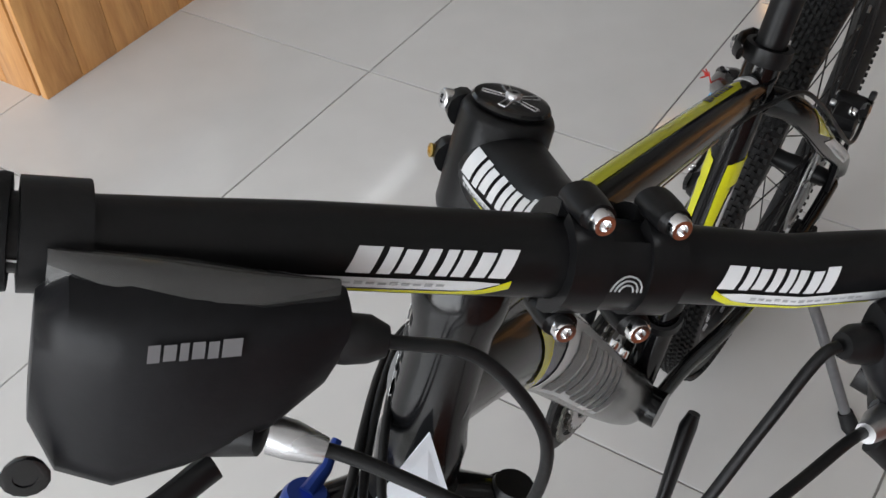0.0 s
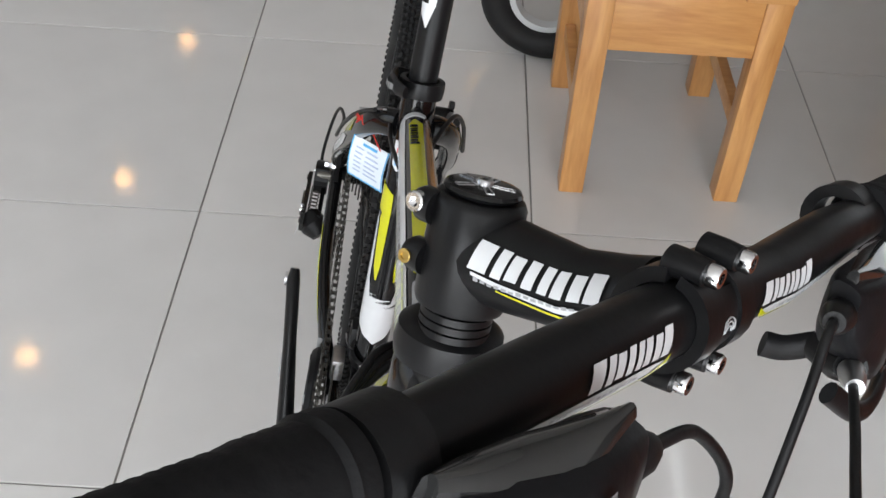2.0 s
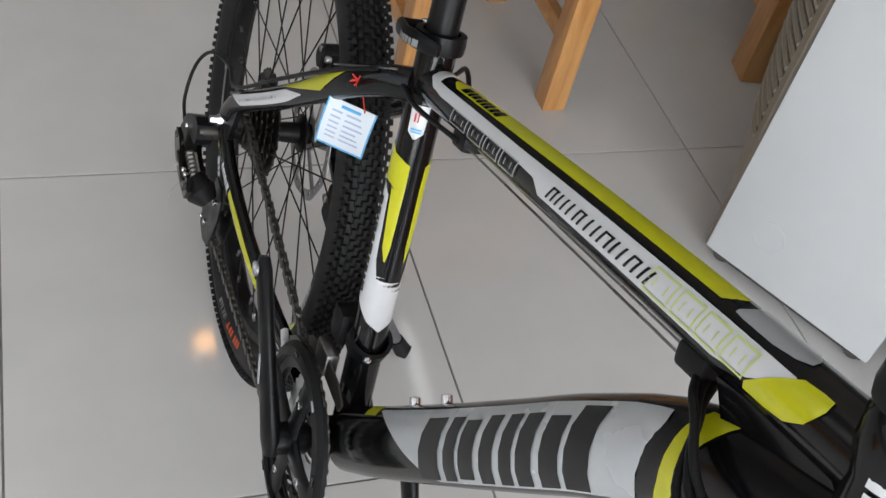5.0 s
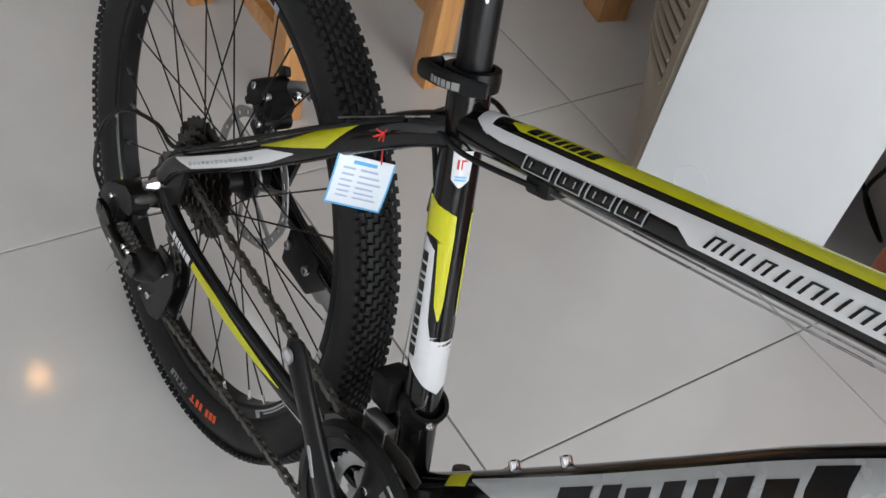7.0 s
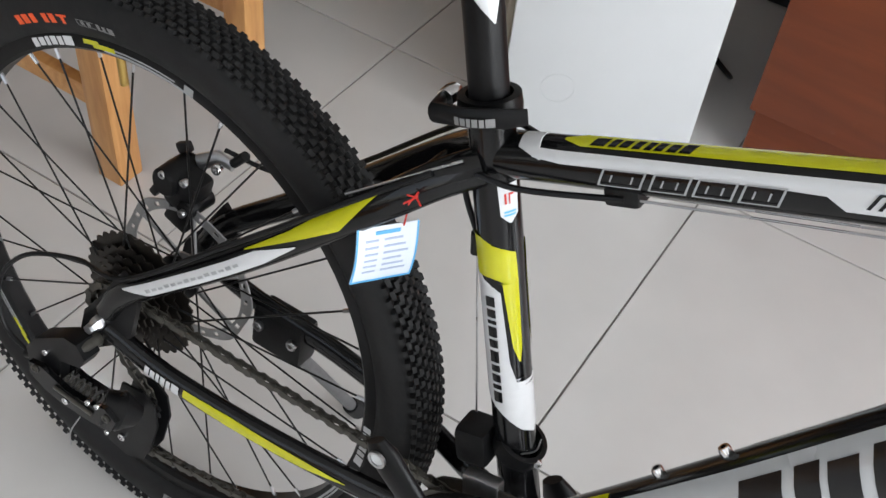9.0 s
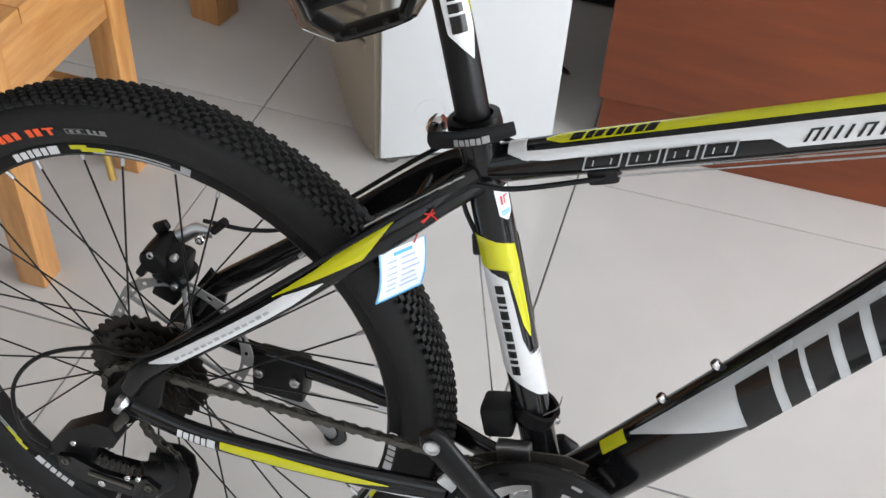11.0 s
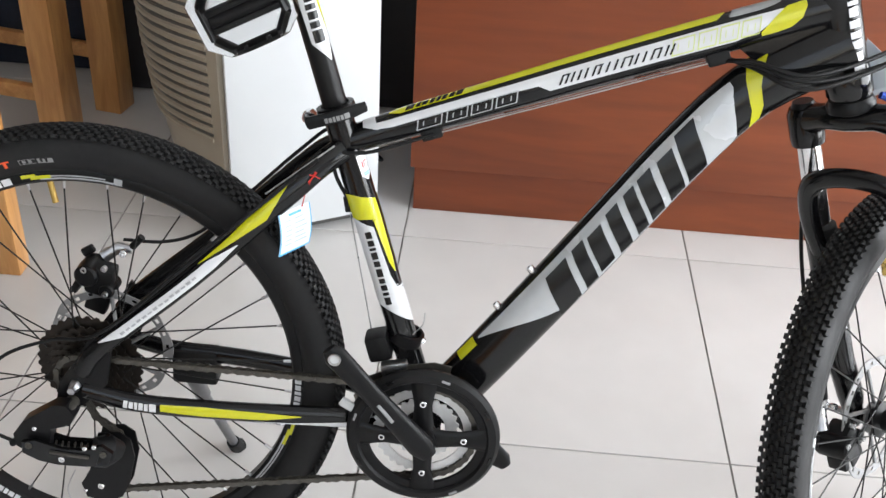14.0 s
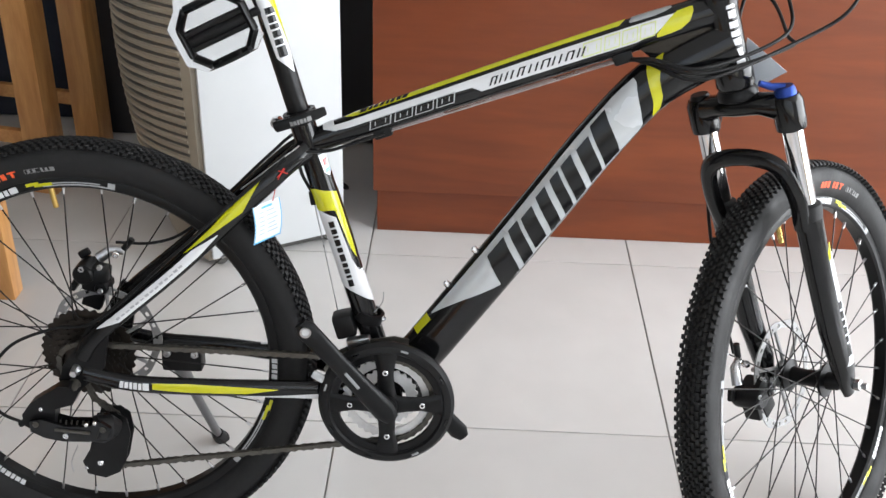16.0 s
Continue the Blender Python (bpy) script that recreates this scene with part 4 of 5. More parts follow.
def crank_arm(sgn, y0, y1):
    e = Vector((BBX, y1, BBZ)) + CR * sgn
    s0 = Vector((BBX, y0, BBZ))
    pts = [s0 - CR.normalized() * sgn * 0.016, s0, s0.lerp(e, 0.25), s0.lerp(e, 0.6), e, e + CR.normalized() * sgn * 0.0125]
    bm = loft(bmesh.new(), pts, [(0.007, 0.011), (0.010, 0.018), (0.009, 0.0155), (0.0075, 0.0135), (0.0075, 0.0155), (0.005, 0.009)], 18, True, (0, 1, 0))
    arm = part("crank_arm", bm, SATIN, crank, "satin black crank arm")
    out = -1 if y1 < 0 else 1
    part("pedal_hole", lathe(bmesh.new(), [(0.0058, 0), (0.0078, 0), (0.0078, 0.0025), (0.0058, 0.0025)], 20, Matrix.Translation(e + Vector((0, out * 0.0072, 0))) @ Matrix.Diagonal((1, out, 1, 1)), True), STEEL, crank, "threaded steel pedal hole")
    part("hole_core", lathe(bmesh.new(), [(0.0005, 0), (0.0056, 0), (0.0056, 0.0015), (0.0005, 0.0015)], 16, Matrix.Translation(e + Vector((0, out * 0.007, 0))) @ Matrix.Diagonal((1, out, 1, 1))), ACW, crank, "pale open thread")
    if sgn > 0:
        a = s0.lerp(e, 0.42)
        part("arm_mark", box(bmesh.new(), Matrix.Translation(a + Vector((0, -0.0092, 0))) @ Matrix.Rotation(math.atan2(0.1315, 0.1075), 4, "Y") @ pose(0, 0, 0), 0.03, 0.0012, 0.0045, 0.0004), GREYD, crank)
    return arm


crank_arm(1, -0.078, -0.096)
crank_arm(-1, 0.07, 0.09)

# chain: links along a line round ring and sprocket
CY = -0.045
lp = []
for k in range(15):
    a = radians(100 - 190 * k / 14)
    lp.append(Vector((BBX + 0.0665 * math.cos(a), CY, BBZ + 0.0665 * math.sin(a))))
lp += [Vector((BBX - 0.098 * k, CY - 0.003 * k, BBZ - 0.0665 - 0.0145 * k)) for k in range(1, 5)]
jx, jz = -0.389, 0.177
lp += [Vector((jx + 0.02 * math.sin(radians(a)), CY - 0.012, jz - 0.02 * math.cos(radians(a)))) for a in (0, -60, -120, -180)]
lp += [Vector((-0.374, CY - 0.012, 0.214)), Vector((-0.356, CY - 0.012, 0.236)), Vector((-0.364, CY - 0.012, 0.256)), Vector((-0.394, CY - 0.011, 0.278))]
for k in range(9):
    a = radians(-80 - 190 * k / 8)
    lp.append(Vector((AX + 0.031 * math.cos(a), CY - 0.009, AZ + 0.031 * math.sin(a))))
lp.append(lp[0])
cpts = []
acc, step = 0.0, 0.0127
for a, b in zip(lp, lp[1:]):
    d = (b - a).length
    while acc <= d:
        cpts.append(a.lerp(b, acc / d))
        acc += step
    acc -= d
chain = part("chain", rod(bmesh.new(), cpts[0] - Vector((0, 0.004, 0)), cpts[0] + Vector((0, 0.004, 0)), 0.0028, 8), DARKST, bike, "oiled bicycle chain")


def link_mesh(gap):
    bm = bmesh.new()
    for y in (-gap, gap):
        out = [(0.0063 * c + (0.0042 * math.cos(t)), 0.0042 * math.sin(t)) for c, ts in ((1, (-90, -45, 0, 45, 90)), (-1, (90, 135, 180, 225, 270))) for t in map(radians, ts)]
        out = out[:5] + [(0.0, 0.0029)] + out[5:] + [(0.0, -0.0029)]
        prism(bm, out, y - 0.0005, y + 0.0005)
    rod(bm, (-0.0063, -gap - 0.0006, 0), (-0.0063, gap + 0.0006, 0), 0.0025, 8)
    return bm


inner, outer = None, None
for k in range(len(cpts)):
    a, b = cpts[k], cpts[(k + 1) % len(cpts)]
    m = Matrix.Translation((a + b) / 2) @ Matrix.Rotation(-math.atan2(b.z - a.z, b.x - a.x), 4, "Y")
    if k < 2:
        o = part("link", link_mesh(0.0022 if k else 0.0034), DARKST, chain, smooth=False)
        inner, outer = (o, outer) if k else (inner, o)
        o.matrix_basis = m
    else:
        again(inner if k % 2 else outer, m, chain)

# rear derailleur
der = part("rear_derailleur", prism(bmesh.new(), [(-0.464, 0.328), (-0.448, 0.328), (-0.438, 0.314), (-0.445, 0.3), (-0.47, 0.292), (-0.474, 0.262), (-0.495, 0.25), (-0.516, 0.262), (-0.519, 0.28), (-0.505, 0.3)], -0.1, -0.08), SATIN, bike, "black rear derailleur")
part("hanger_bolt", lathe(bmesh.new(), [(0.001, -0.096), (0.008, -0.096), (0.009, -0.09), (0.009, -0.07), (0.001, -0.07)], 16, Matrix.Translation((-0.45, 0, 0.318))), DARKST, der)
for y0, y1 in ((-0.11, -0.104), (-0.088, -0.082)):
    part("link_plate", prism(bmesh.new(), [(-0.505, 0.276), (-0.488, 0.28), (-0.455, 0.27), (-0.425, 0.271), (-0.404, 0.28), (-0.39, 0.27), (-0.397, 0.252), (-0.425, 0.247), (-0.46, 0.246), (-0.485, 0.25), (-0.505, 0.26)], y0, y1), GLOSS, der, "black glossy link plate")
part("spring", tube([Vector((-0.485 + 0.0009 * k, -0.096 + 0.006 * math.cos(k * 0.7), 0.265 + 0.006 * math.sin(k * 0.7))) for k in range(80)], 0.0011, 5), DARKST, der, "dark coil spring")
for x, z in ((-0.496, 0.272), (-0.402, 0.268)):
    bolt((x, -0.11, z), (0, -1, 0), 0.0045, 0.002, der, DARKST, "pivot_pin")
part("knuckle", loft(bmesh.new(), [(-0.418, -0.098, 0.262), (-0.405, -0.088, 0.258), (-0.396, -0.078, 0.25)], [(0.017, 0.02), (0.02, 0.023), (0.012, 0.017)], 14), PLASTIC, der)
for y in (-0.066, -0.048):
    part("cage_plate", prism(bmesh.new(), [(-0.424, 0.268), (-0.396, 0.272), (-0.382, 0.262), (-0.378, 0.235), (-0.388, 0.19), (-0.398, 0.17), (-0.42, 0.159), (-0.446, 0.165), (-0.452, 0.186), (-0.44, 0.205), (-0.432, 0.235)], y - 0.0012, y + 0.0012), SATIN, der)
for px, pz in ((-0.402, 0.243), (-0.425, 0.186)):
    part("pulley", sprocket(0.0195, 11, -0.0585, Matrix.Translation((px, 0, pz)), 0.25, 0.003), PLASTIC, der, smooth=False)
    bolt((px, -0.067, pz), (0, -1, 0), 0.0045, 0.004, der, CHROME)
for x, y, z, r in ((-0.424, -0.11, 0.276, 0.0032), (-0.412, -0.11, 0.279, 0.003), (-0.455, -0.11, 0.256, 0.0042), (-0.447, -0.067, 0.176, 0.003), (-0.49, -0.1, 0.292, 0.0032)):
    bolt((x, y, z), (0, -1, 0), r, 0.003, der, CHROME)
part("link_rib", box(bmesh.new(), pose(-0.445, -0.1115, 0.264, 0, 4), 0.05, 0.003, 0.004, 0.001), DARKST, der)
part("adjuster", rod(bmesh.new(), (-0.508, -0.094, 0.272), (-0.525, -0.095, 0.262), 0.005, 12), PLASTIC, der)
part("cable_housing", tube(curve([(-0.484, -0.095, 0.255), (-0.519, -0.095, 0.276), (-0.526, -0.088, 0.326), (-0.494, -0.08, 0.371), (-0.434, -0.072, 0.396), (-0.37, -0.078, 0.415), (-0.26, -0.071, 0.515), (-0.17, -0.058, 0.598), (-0.112, -0.04, 0.648)], 7), 0.0024, 8), PLASTIC, bike, "black cable housing loop")
part("cable_tail", tube(curve([(-0.44, -0.108, 0.24), (-0.45, -0.112, 0.215), (-0.447, -0.116, 0.20)], 5), 0.0008, 6), STEEL, der)
der.location = (0.036, 0, -0.009)
# front derailleur
fd = part("front_derailleur", lathe(bmesh.new(), [(0.0178, -0.008), (0.022, -0.0075), (0.022, 0.0075), (0.0178, 0.008)], 24, Matrix.Translation((-0.0095, 0, 0.417)) @ pose(0, 0, 0, 90, 0, 0) @ pose(0, 0, 0, 0, 0, -15.9), True), SATIN, bike, "black front derailleur with silver link")
part("body", box(bmesh.new(), pose(-0.043, -0.008, 0.405, 0, -15.9), 0.03, 0.032, 0.036, 0.006), PLASTIC, fd)
part("link_plate", box(bmesh.new(), pose(-0.019, -0.032, 0.383, 0, -12), 0.034, 0.014, 0.026, 0.003), STEEL, fd, "polished steel link")
for y in (-0.053, -0.036):
    part("cage", prism(bmesh.new(), [(-0.068, 0.355), (-0.055, 0.372), (-0.02, 0.392), (0.03, 0.402), (0.052, 0.398), (0.05, 0.386), (0.0, 0.376), (-0.04, 0.352), (-0.06, 0.335)], y - 0.001, y + 0.001), DARKST, fd, "curved steel chain cage")
bolt((0.011, -0.006, 0.415), (0.6, -0.8, 0), 0.004, 0.004, fd)
part("cage_guard", box(bmesh.new(), pose(-0.075, -0.055, 0.342, 0, 30), 0.02, 0.006, 0.012, 0.002), ACW, fd, "pale plastic corner piece")
part("cable", rod(bmesh.new(), (-0.055, 0.004, 0.42), (-0.0865, -0.004, 0.59), 0.0008, 6), STEEL, fd, "bare steel cable")
part("cable_stop", loft(bmesh.new(), [(-0.0865, -0.004, 0.584), (-0.0895, -0.004, 0.602)], 0.0045, 10), PLASTIC, fd)
part("cable_housing", tube(curve([(-0.0895, -0.004, 0.602), (-0.103, -0.008, 0.632), (-0.10, -0.022, 0.662), (-0.06, -0.021, 0.668), (0.01, -0.012, 0.692)], 6), 0.0024, 8), PLASTIC, fd)
part("cable_tail", tube(curve([(0.0, -0.02, 0.43), (0.012, -0.027, 0.45), (0.014, -0.03, 0.468)], 5), 0.0007, 6), STEEL, fd)

fd.location = (0.0065, 0, -0.013)

# cables below the top tube
tie = part("cable_stop", box(bmesh.new(), pose(0.014, 0, 0.679, 0, -21), 0.026, 0.024, 0.016, 0.004), PLASTIC, bike, "black cable stop under the top tube")
again(tie, pose(0.325, 0, 0.792) @ pose(-0.014, 0, -0.679), bike)
for y in (-0.009, 0.0, 0.009):
    part("bare_cable", rod(bmesh.new(), (0.024, y, 0.681), (0.316, y, 0.786), 0.0009, 6), STEEL, bike, "bare steel cable")
part("cable_housing", tube(curve([(0.014, 0.005, 0.676), (-0.05, 0.022, 0.672), (-0.105, 0.04, 0.662), (-0.15, 0.056, 0.622), (-0.22, 0.07, 0.55)], 6), 0.0024, 8), PLASTIC, bike)
part("brake_cable", tube(curve([(-0.22, 0.07, 0.55), (-0.285, 0.08, 0.488), (-0.335, 0.08, 0.468), (-0.388, 0.074, 0.469)], 6), 0.0024, 8), PLASTIC, bike)
part("bare_cable", rod(bmesh.new(), (-0.17, -0.055, 0.606), (-0.095, -0.03, 0.662), 0.001, 6), STEEL, bike)


# brake calipers
def caliper(m):
    c = part("brake_caliper", box(bmesh.new(), m @ pose(0.002, 0.002, -0.004, 0, 12), 0.036, 0.032, 0.04, 0.007), PLASTIC, bike, "black disc brake caliper")
    part("piston_housing", lathe(bmesh.new(), [(0.001, -0.02), (0.0125, -0.02), (0.0155, -0.017), (0.0165, 0.0), (0.0165, 0.02), (0.0145, 0.024), (0.001, 0.024)], 24, m @ Matrix.Translation((-0.012, 0, 0.006))), SATIN, c)
    part("piston_housing", lathe(bmesh.new(), [(0.001, -0.016), (0.0085, -0.016), (0.0105, -0.013), (0.0105, 0.018), (0.001, 0.02)], 20, m @ Matrix.Translation((0.012, 0, -0.016))), SATIN, c)
    part("cable_anchor", box(bmesh.new(), m @ pose(-0.02, 0.02, 0.026, 0, -30), 0.018, 0.008, 0.012, 0.003), SATIN, c)
    part("fin", box(bmesh.new(), m @ pose(-0.028, 0, -0.012, 0, 30), 0.01, 0.026, 0.022, 0.003), PLASTIC, c)
    part("arm", loft(bmesh.new(), [m @ Vector(v) for v in ((0.0, 0.02, 0.018), (0.02, 0.024, 0.032), (0.038, 0.024, 0.03))], [(0.006, 0.009), (0.005, 0.008), (0.004, 0.006)], 10), STEEL, c, "silver actuating arm")
    part("mount", box(bmesh.new(), m @ pose(-0.004, 0.0, -0.037, 0, 20), 0.03, 0.016, 0.03, 0.004), SATIN, c)
    part("adjuster", rod(bmesh.new(), m @ Vector((0.038, 0.024, 0.034)), m @ Vector((0.052, 0.024, 0.05)), 0.005, 12), PLASTIC, c)
    for x, z in ((-0.013, 0.016), (0.012, -0.018), (0.014, 0.02)):
        bolt(m @ Vector((x, -0.017, z)), m.to_3x3() @ Vector((0, -1, 0)), 0.0042, 0.004, c, STEEL)
    bolt(m @ Vector((0.03, 0.012, 0.03)), m.to_3x3() @ Vector((0, -1, 0)), 0.0055, 0.006, c, CHROME)
    return c


caliper(Matrix.Translation((-0.415, 0.050, 0.425)))
caliper(fhub @ Matrix.Translation((-0.072, 0.046, 0.012)) @ pose(0, 0, 0, 0, -35))

# kickstand on the left chainstay
ks = part("kickstand", box(bmesh.new(), pose(-0.325, 0.068, 0.298), 0.062, 0.03, 0.05, 0.005), PLASTIC, bike, "black kickstand with a grey leg")
part("leg", tube([(-0.335, 0.08, 0.268), (-0.328, 0.14, 0.18), (-0.314, 0.226, 0.048)], 0.0075, 14), KICK, ks, "grey metal leg")
part("sleeve", tube([(-0.337, 0.078, 0.275), (-0.332, 0.115, 0.217)], 0.0115, 14), KICK, ks)
part("foot", loft(bmesh.new(), [(-0.316, 0.215, 0.064), (-0.313, 0.23, 0.044), (-0.308, 0.238, 0.0425)], [0.0105, 0.0125, 0.011], 14), RUBBER, ks, "black rubber foot")
ks.location = (0.03, 0, -0.0065)
for x in (-0.346, -0.303):
    bolt((x, 0.0525, 0.305), (0, -1, 0), 0.006, 0.005, ks, STEEL)

# ---- steering: stem, bar, fork, controls ----
sf = st
STEM = Matrix.Translation((0.4083, 0.0025, 0.9767)) @ Matrix.Rotation(radians(-22), 4, "Y") @ Matrix.Rotation(radians(50), 4, "Z")


def st(f, r, u):
    """A place by the handlebar: ahead, to the right, up."""
    return STEM @ Vector((f, -r, u))


Z90 = pose(0, 0, 0, 90)
stem = part("stem", lathe(bmesh.new(), [(0.0155, -0.056), (0.0215, -0.055), (0.0225, -0.052), (0.0225, -0.004), (0.021, -0.001), (0.019, 0.0)], 32, STEM @ Z90), SATIN, bike, "satin black stem")
ext = [(0.0, 0, -0.027), (0.03, 0, -0.0265), (0.06, 0, -0.0245), (0.082, 0, -0.0185), (0.095, 0, -0.015)]
ext_w = [STEM @ Vector(p) for p in ext]
ext_r = [(0.0215, 0.0235), (0.0205, 0.0215), (0.0185, 0.019), (0.0185, 0.0185), (0.0235, 0.019)]
ydir = (STEM.to_3x3() @ Vector((0, 1, 0)))[:]
part("extension", loft(bmesh.new(), ext_w, ext_r, 28, True, ydir), SATIN, stem)
SX = Surface(ext_w, ext_r, ydir)
part("top_cap", lathe(bmesh.new(), [(0.001, 0.001), (0.018, 0.001), (0.019, 0.0025), (0.018, 0.004), (0.0145, 0.0047), (0.001, 0.0047)], 32, STEM @ Z90), GLOSS, stem, "gloss black top cap")
part("cap_bolt", lathe(bmesh.new(), [(0.0015, 0.0055), (0.0015, 0.0075), (0.0035, 0.0075), (0.0042, 0.0065), (0.0042, 0.004)], 16, STEM @ pose(0, 0, 0, 90)), STEEL, stem, "steel cap bolt")
for k in range(5):
    a = math.tau * k / 5 + 0.5
    bm = bmesh.new()
    pts = [(0.004, a - 0.35), (0.0145, a - 0.12), (0.0145, a + 0.12), (0.004, a + 0.35)]
    for (r0, a0), (r1, a1) in zip(pts, pts[1:]):
        rod(bm, STEM @ Vector((r0 * math.cos(a0), r0 * math.sin(a0), 0.0048)), STEM @ Vector((r1 * math.cos(a1), r1 * math.sin(a1), 0.0048)), 0.0004, 5)
    part("cap_emblem", bm, STEEL, stem, "engraved silver star line")
for u in (-0.009, -0.034):
    bm = bmesh.new()
    loft(bm, [st(-0.012, 0.016, u), st(-0.0205, 0.0155, u), st(-0.0245, 0.015, u)], [(0.0085, 0.0085), (0.0075, 0.0085), (0.005, 0.006)], 14, True, ydir)
    loft(bm, [st(-0.012, -0.016, u), st(-0.0205, -0.0155, u), st(-0.0245, -0.015, u)], [(0.0085, 0.0085), (0.0075, 0.0085), (0.005, 0.006)], 14, True, ydir)
    part("clamp_ear", bm, SATIN, stem)
right = STEM.to_3x3() @ Vector((0, -1, 0))
bolt(st(-0.0195, 0.0215, -0.007), right, 0.005, 0.004, stem, CHROME, "clamp_bolt")
bolt(st(-0.0195, 0.0238, -0.034), right, 0.0035, 0.001, stem, BRASS, "clamp_bolt_end")
for j in range(3):
    part("spacer", lathe(bmesh.new(), [(0.015, -0.0575 - 0.0045 * j), (0.0178, -0.0577 - 0.0045 * j), (0.0178, -0.0612 - 0.0045 * j), (0.015, -0.0615 - 0.0045 * j)], 28, STEM @ Z90, True), SATIN, bike)
maker(SX, 0.014, 0.080, 181, 145, 0.0012, 0.003, WHITE, stem)
part("decal", SX.patch([(0.016, 184, 188), (0.045, 188, 196), (0.076, 193, 205), (0.088, 193, 195)], 0.0008, 10, 4), WHITE, stem)
part("decal", SX.patch([(0.03, 195, 197), (0.07, 207, 211), (0.08, 206, 215), (0.094, 194, 204)], 0.0009, 10, 4), LIME, stem, "lime swoosh")
decal("word_mark", SX.bars(0.018, 0.07, 194, 188, TINY, 0.0012), GREYD, stem)

# faceplate
BF, BU = 0.1085, -0.013
arc = lambda rad, a0, a1, n: [(BF + rad * math.cos(radians(a0 + (a1 - a0) * k / n)), BU + rad * math.sin(radians(a0 + (a1 - a0) * k / n))) for k in range(n + 1)]
plate = part("faceplate", prism(bmesh.new(), arc(0.0198, -50, 50, 10) + arc(0.0162, 50, -50, 10), -0.0085, 0.0085, STEM), SATIN, stem, "satin black four-bolt faceplate")
for r in (-0.0165, 0.0165):
    part("plate_band", prism(bmesh.new(), arc(0.0215, -80, 80, 10) + arc(0.0162, 80, -80, 10), r - 0.008, r + 0.008, STEM), SATIN, plate)
bm = bmesh.new()
for r in (-0.0165, 0.0165):
    prof = [(BF + 0.0225 * math.cos(t), BU + 0.0225 * math.sin(t)) for t in [radians(a) for a in range(96, 265, 12)]] + [(BF + 0.0162 * math.cos(t), BU + 0.0162 * math.sin(t)) for t in [radians(a) for a in range(264, 95, -12)]]
    prism(bm, prof, r - 0.0085, r + 0.0085, STEM)
part("bar_cradle", bm, SATIN, stem)
fdir = STEM.to_3x3() @ Vector((1, 0, 0))
for r in (-0.0165, 0.0165):
    for s in (1, -1):
        u = BU + s * 0.0235
        lug = loft(bmesh.new(), [st(BF - 0.006, r, u), st(BF + 0.003, r, u), st(BF + 0.011, r, u)], [(0.0085, 0.0062), (0.0085, 0.0062), (0.0075, 0.0055)], 16, True, ydir)
        part("bolt_lug", lug, SATIN, stem)
        bolt(st(BF + 0.0115, r, u), fdir, 0.0049, 0.0055, stem, CHROME, "faceplate_bolt")
bm = bmesh.new()
for rad in (0.003, 0.0048, 0.0066):
    prev = None
    for k in range(9):
        a = math.pi * k / 8
        v = (rad * math.cos(a), rad * math.sin(a) - 0.002)
        p = STEM @ Vector((BF + math.sqrt(0.0202 ** 2 - v[1] ** 2), v[0], BU + v[1]))
        if prev:
            rod(bm, prev, p, 0.0004, 5)
        prev = p
part("plate_mark", bm, GREYD, stem, "pale arched mark")

# handlebar
half = [(0.0, BF, BU, 0.0158), (0.045, BF, BU, 0.0158), (0.085, BF, BU, 0.0156), (0.12, BF, BU, 0.0152), (0.155, BF, BU - 0.0005, 0.0144), (0.205, BF - 0.001, BU - 0.001, 0.0130), (0.26, BF - 0.005, BU - 0.002, 0.0111), (0.36, BF - 0.013, BU - 0.003, 0.0111)]
rise = lambda r: 0.013 * max(0.0, min(1.0, (r - 0.09) / 0.08))
full = [(-r, f + 0.04 * r, u + rise(r), q) for r, f, u, q in half[:0:-1]] + half
bar_pts = [st(f, r, u) for r, f, u, q in full]
bar_rad = [q for *_, q in full]
udir = (STEM.to_3x3() @ Vector((0, 0, 1)))[:]
bar = part("handlebar", loft(bmesh.new(), bar_pts, bar_rad, 28, True, udir), SATIN, bike, "satin black handlebar")
HB = Surface(bar_pts, bar_rad, udir, -1)
mid = HB.s[len(half) - 1]
# angle 0 is up, 90 is ahead of the bar
maker(HB, mid + 0.1085, mid + 0.049, 91, 57, 0.0009, -0.004, WHITE, bar)
part("decal", HB.patch([(mid + 0.05, 100, 101), (mid + 0.06, 98, 116), (mid + 0.13, 98, 118), (mid + 0.2, 98, 106), (mid + 0.22, 98, 99)], 0.0006, 20), WHITE, bar, "white pointed decal")
part("decal", HB.patch([(mid + 0.046, 94, 108), (mid + 0.056, 112, 124), (mid + 0.066, 118, 126), (mid + 0.13, 120, 125)], 0.0008, 16), LIME, bar, "lime edge stripe")
decal("word_mark", HB.bars(mid + 0.13, mid + 0.07, 110, 102, TINY, 0.0009), GREYD, bar)
maker(HB, mid - 0.042, mid - 0.096, 91, 57, 0.0009, -0.004, WHITE, bar)
part("decal", HB.patch([(mid - 0.2, 98, 99), (mid - 0.18, 98, 106), (mid - 0.12, 98, 118), (mid - 0.055, 98, 116), (mid - 0.045, 100, 101)], 0.0006, 20), WHITE, bar)
part("decal", HB.patch([(mid - 0.12, 120, 125), (mid - 0.062, 118, 126), (mid - 0.052, 112, 124), (mid - 0.042, 94, 108)], 0.0008, 16), LIME, bar)
decal("word_mark", HB.bars(mid - 0.06, mid - 0.115, 110, 102, TINY, 0.0009), GREYD, bar)


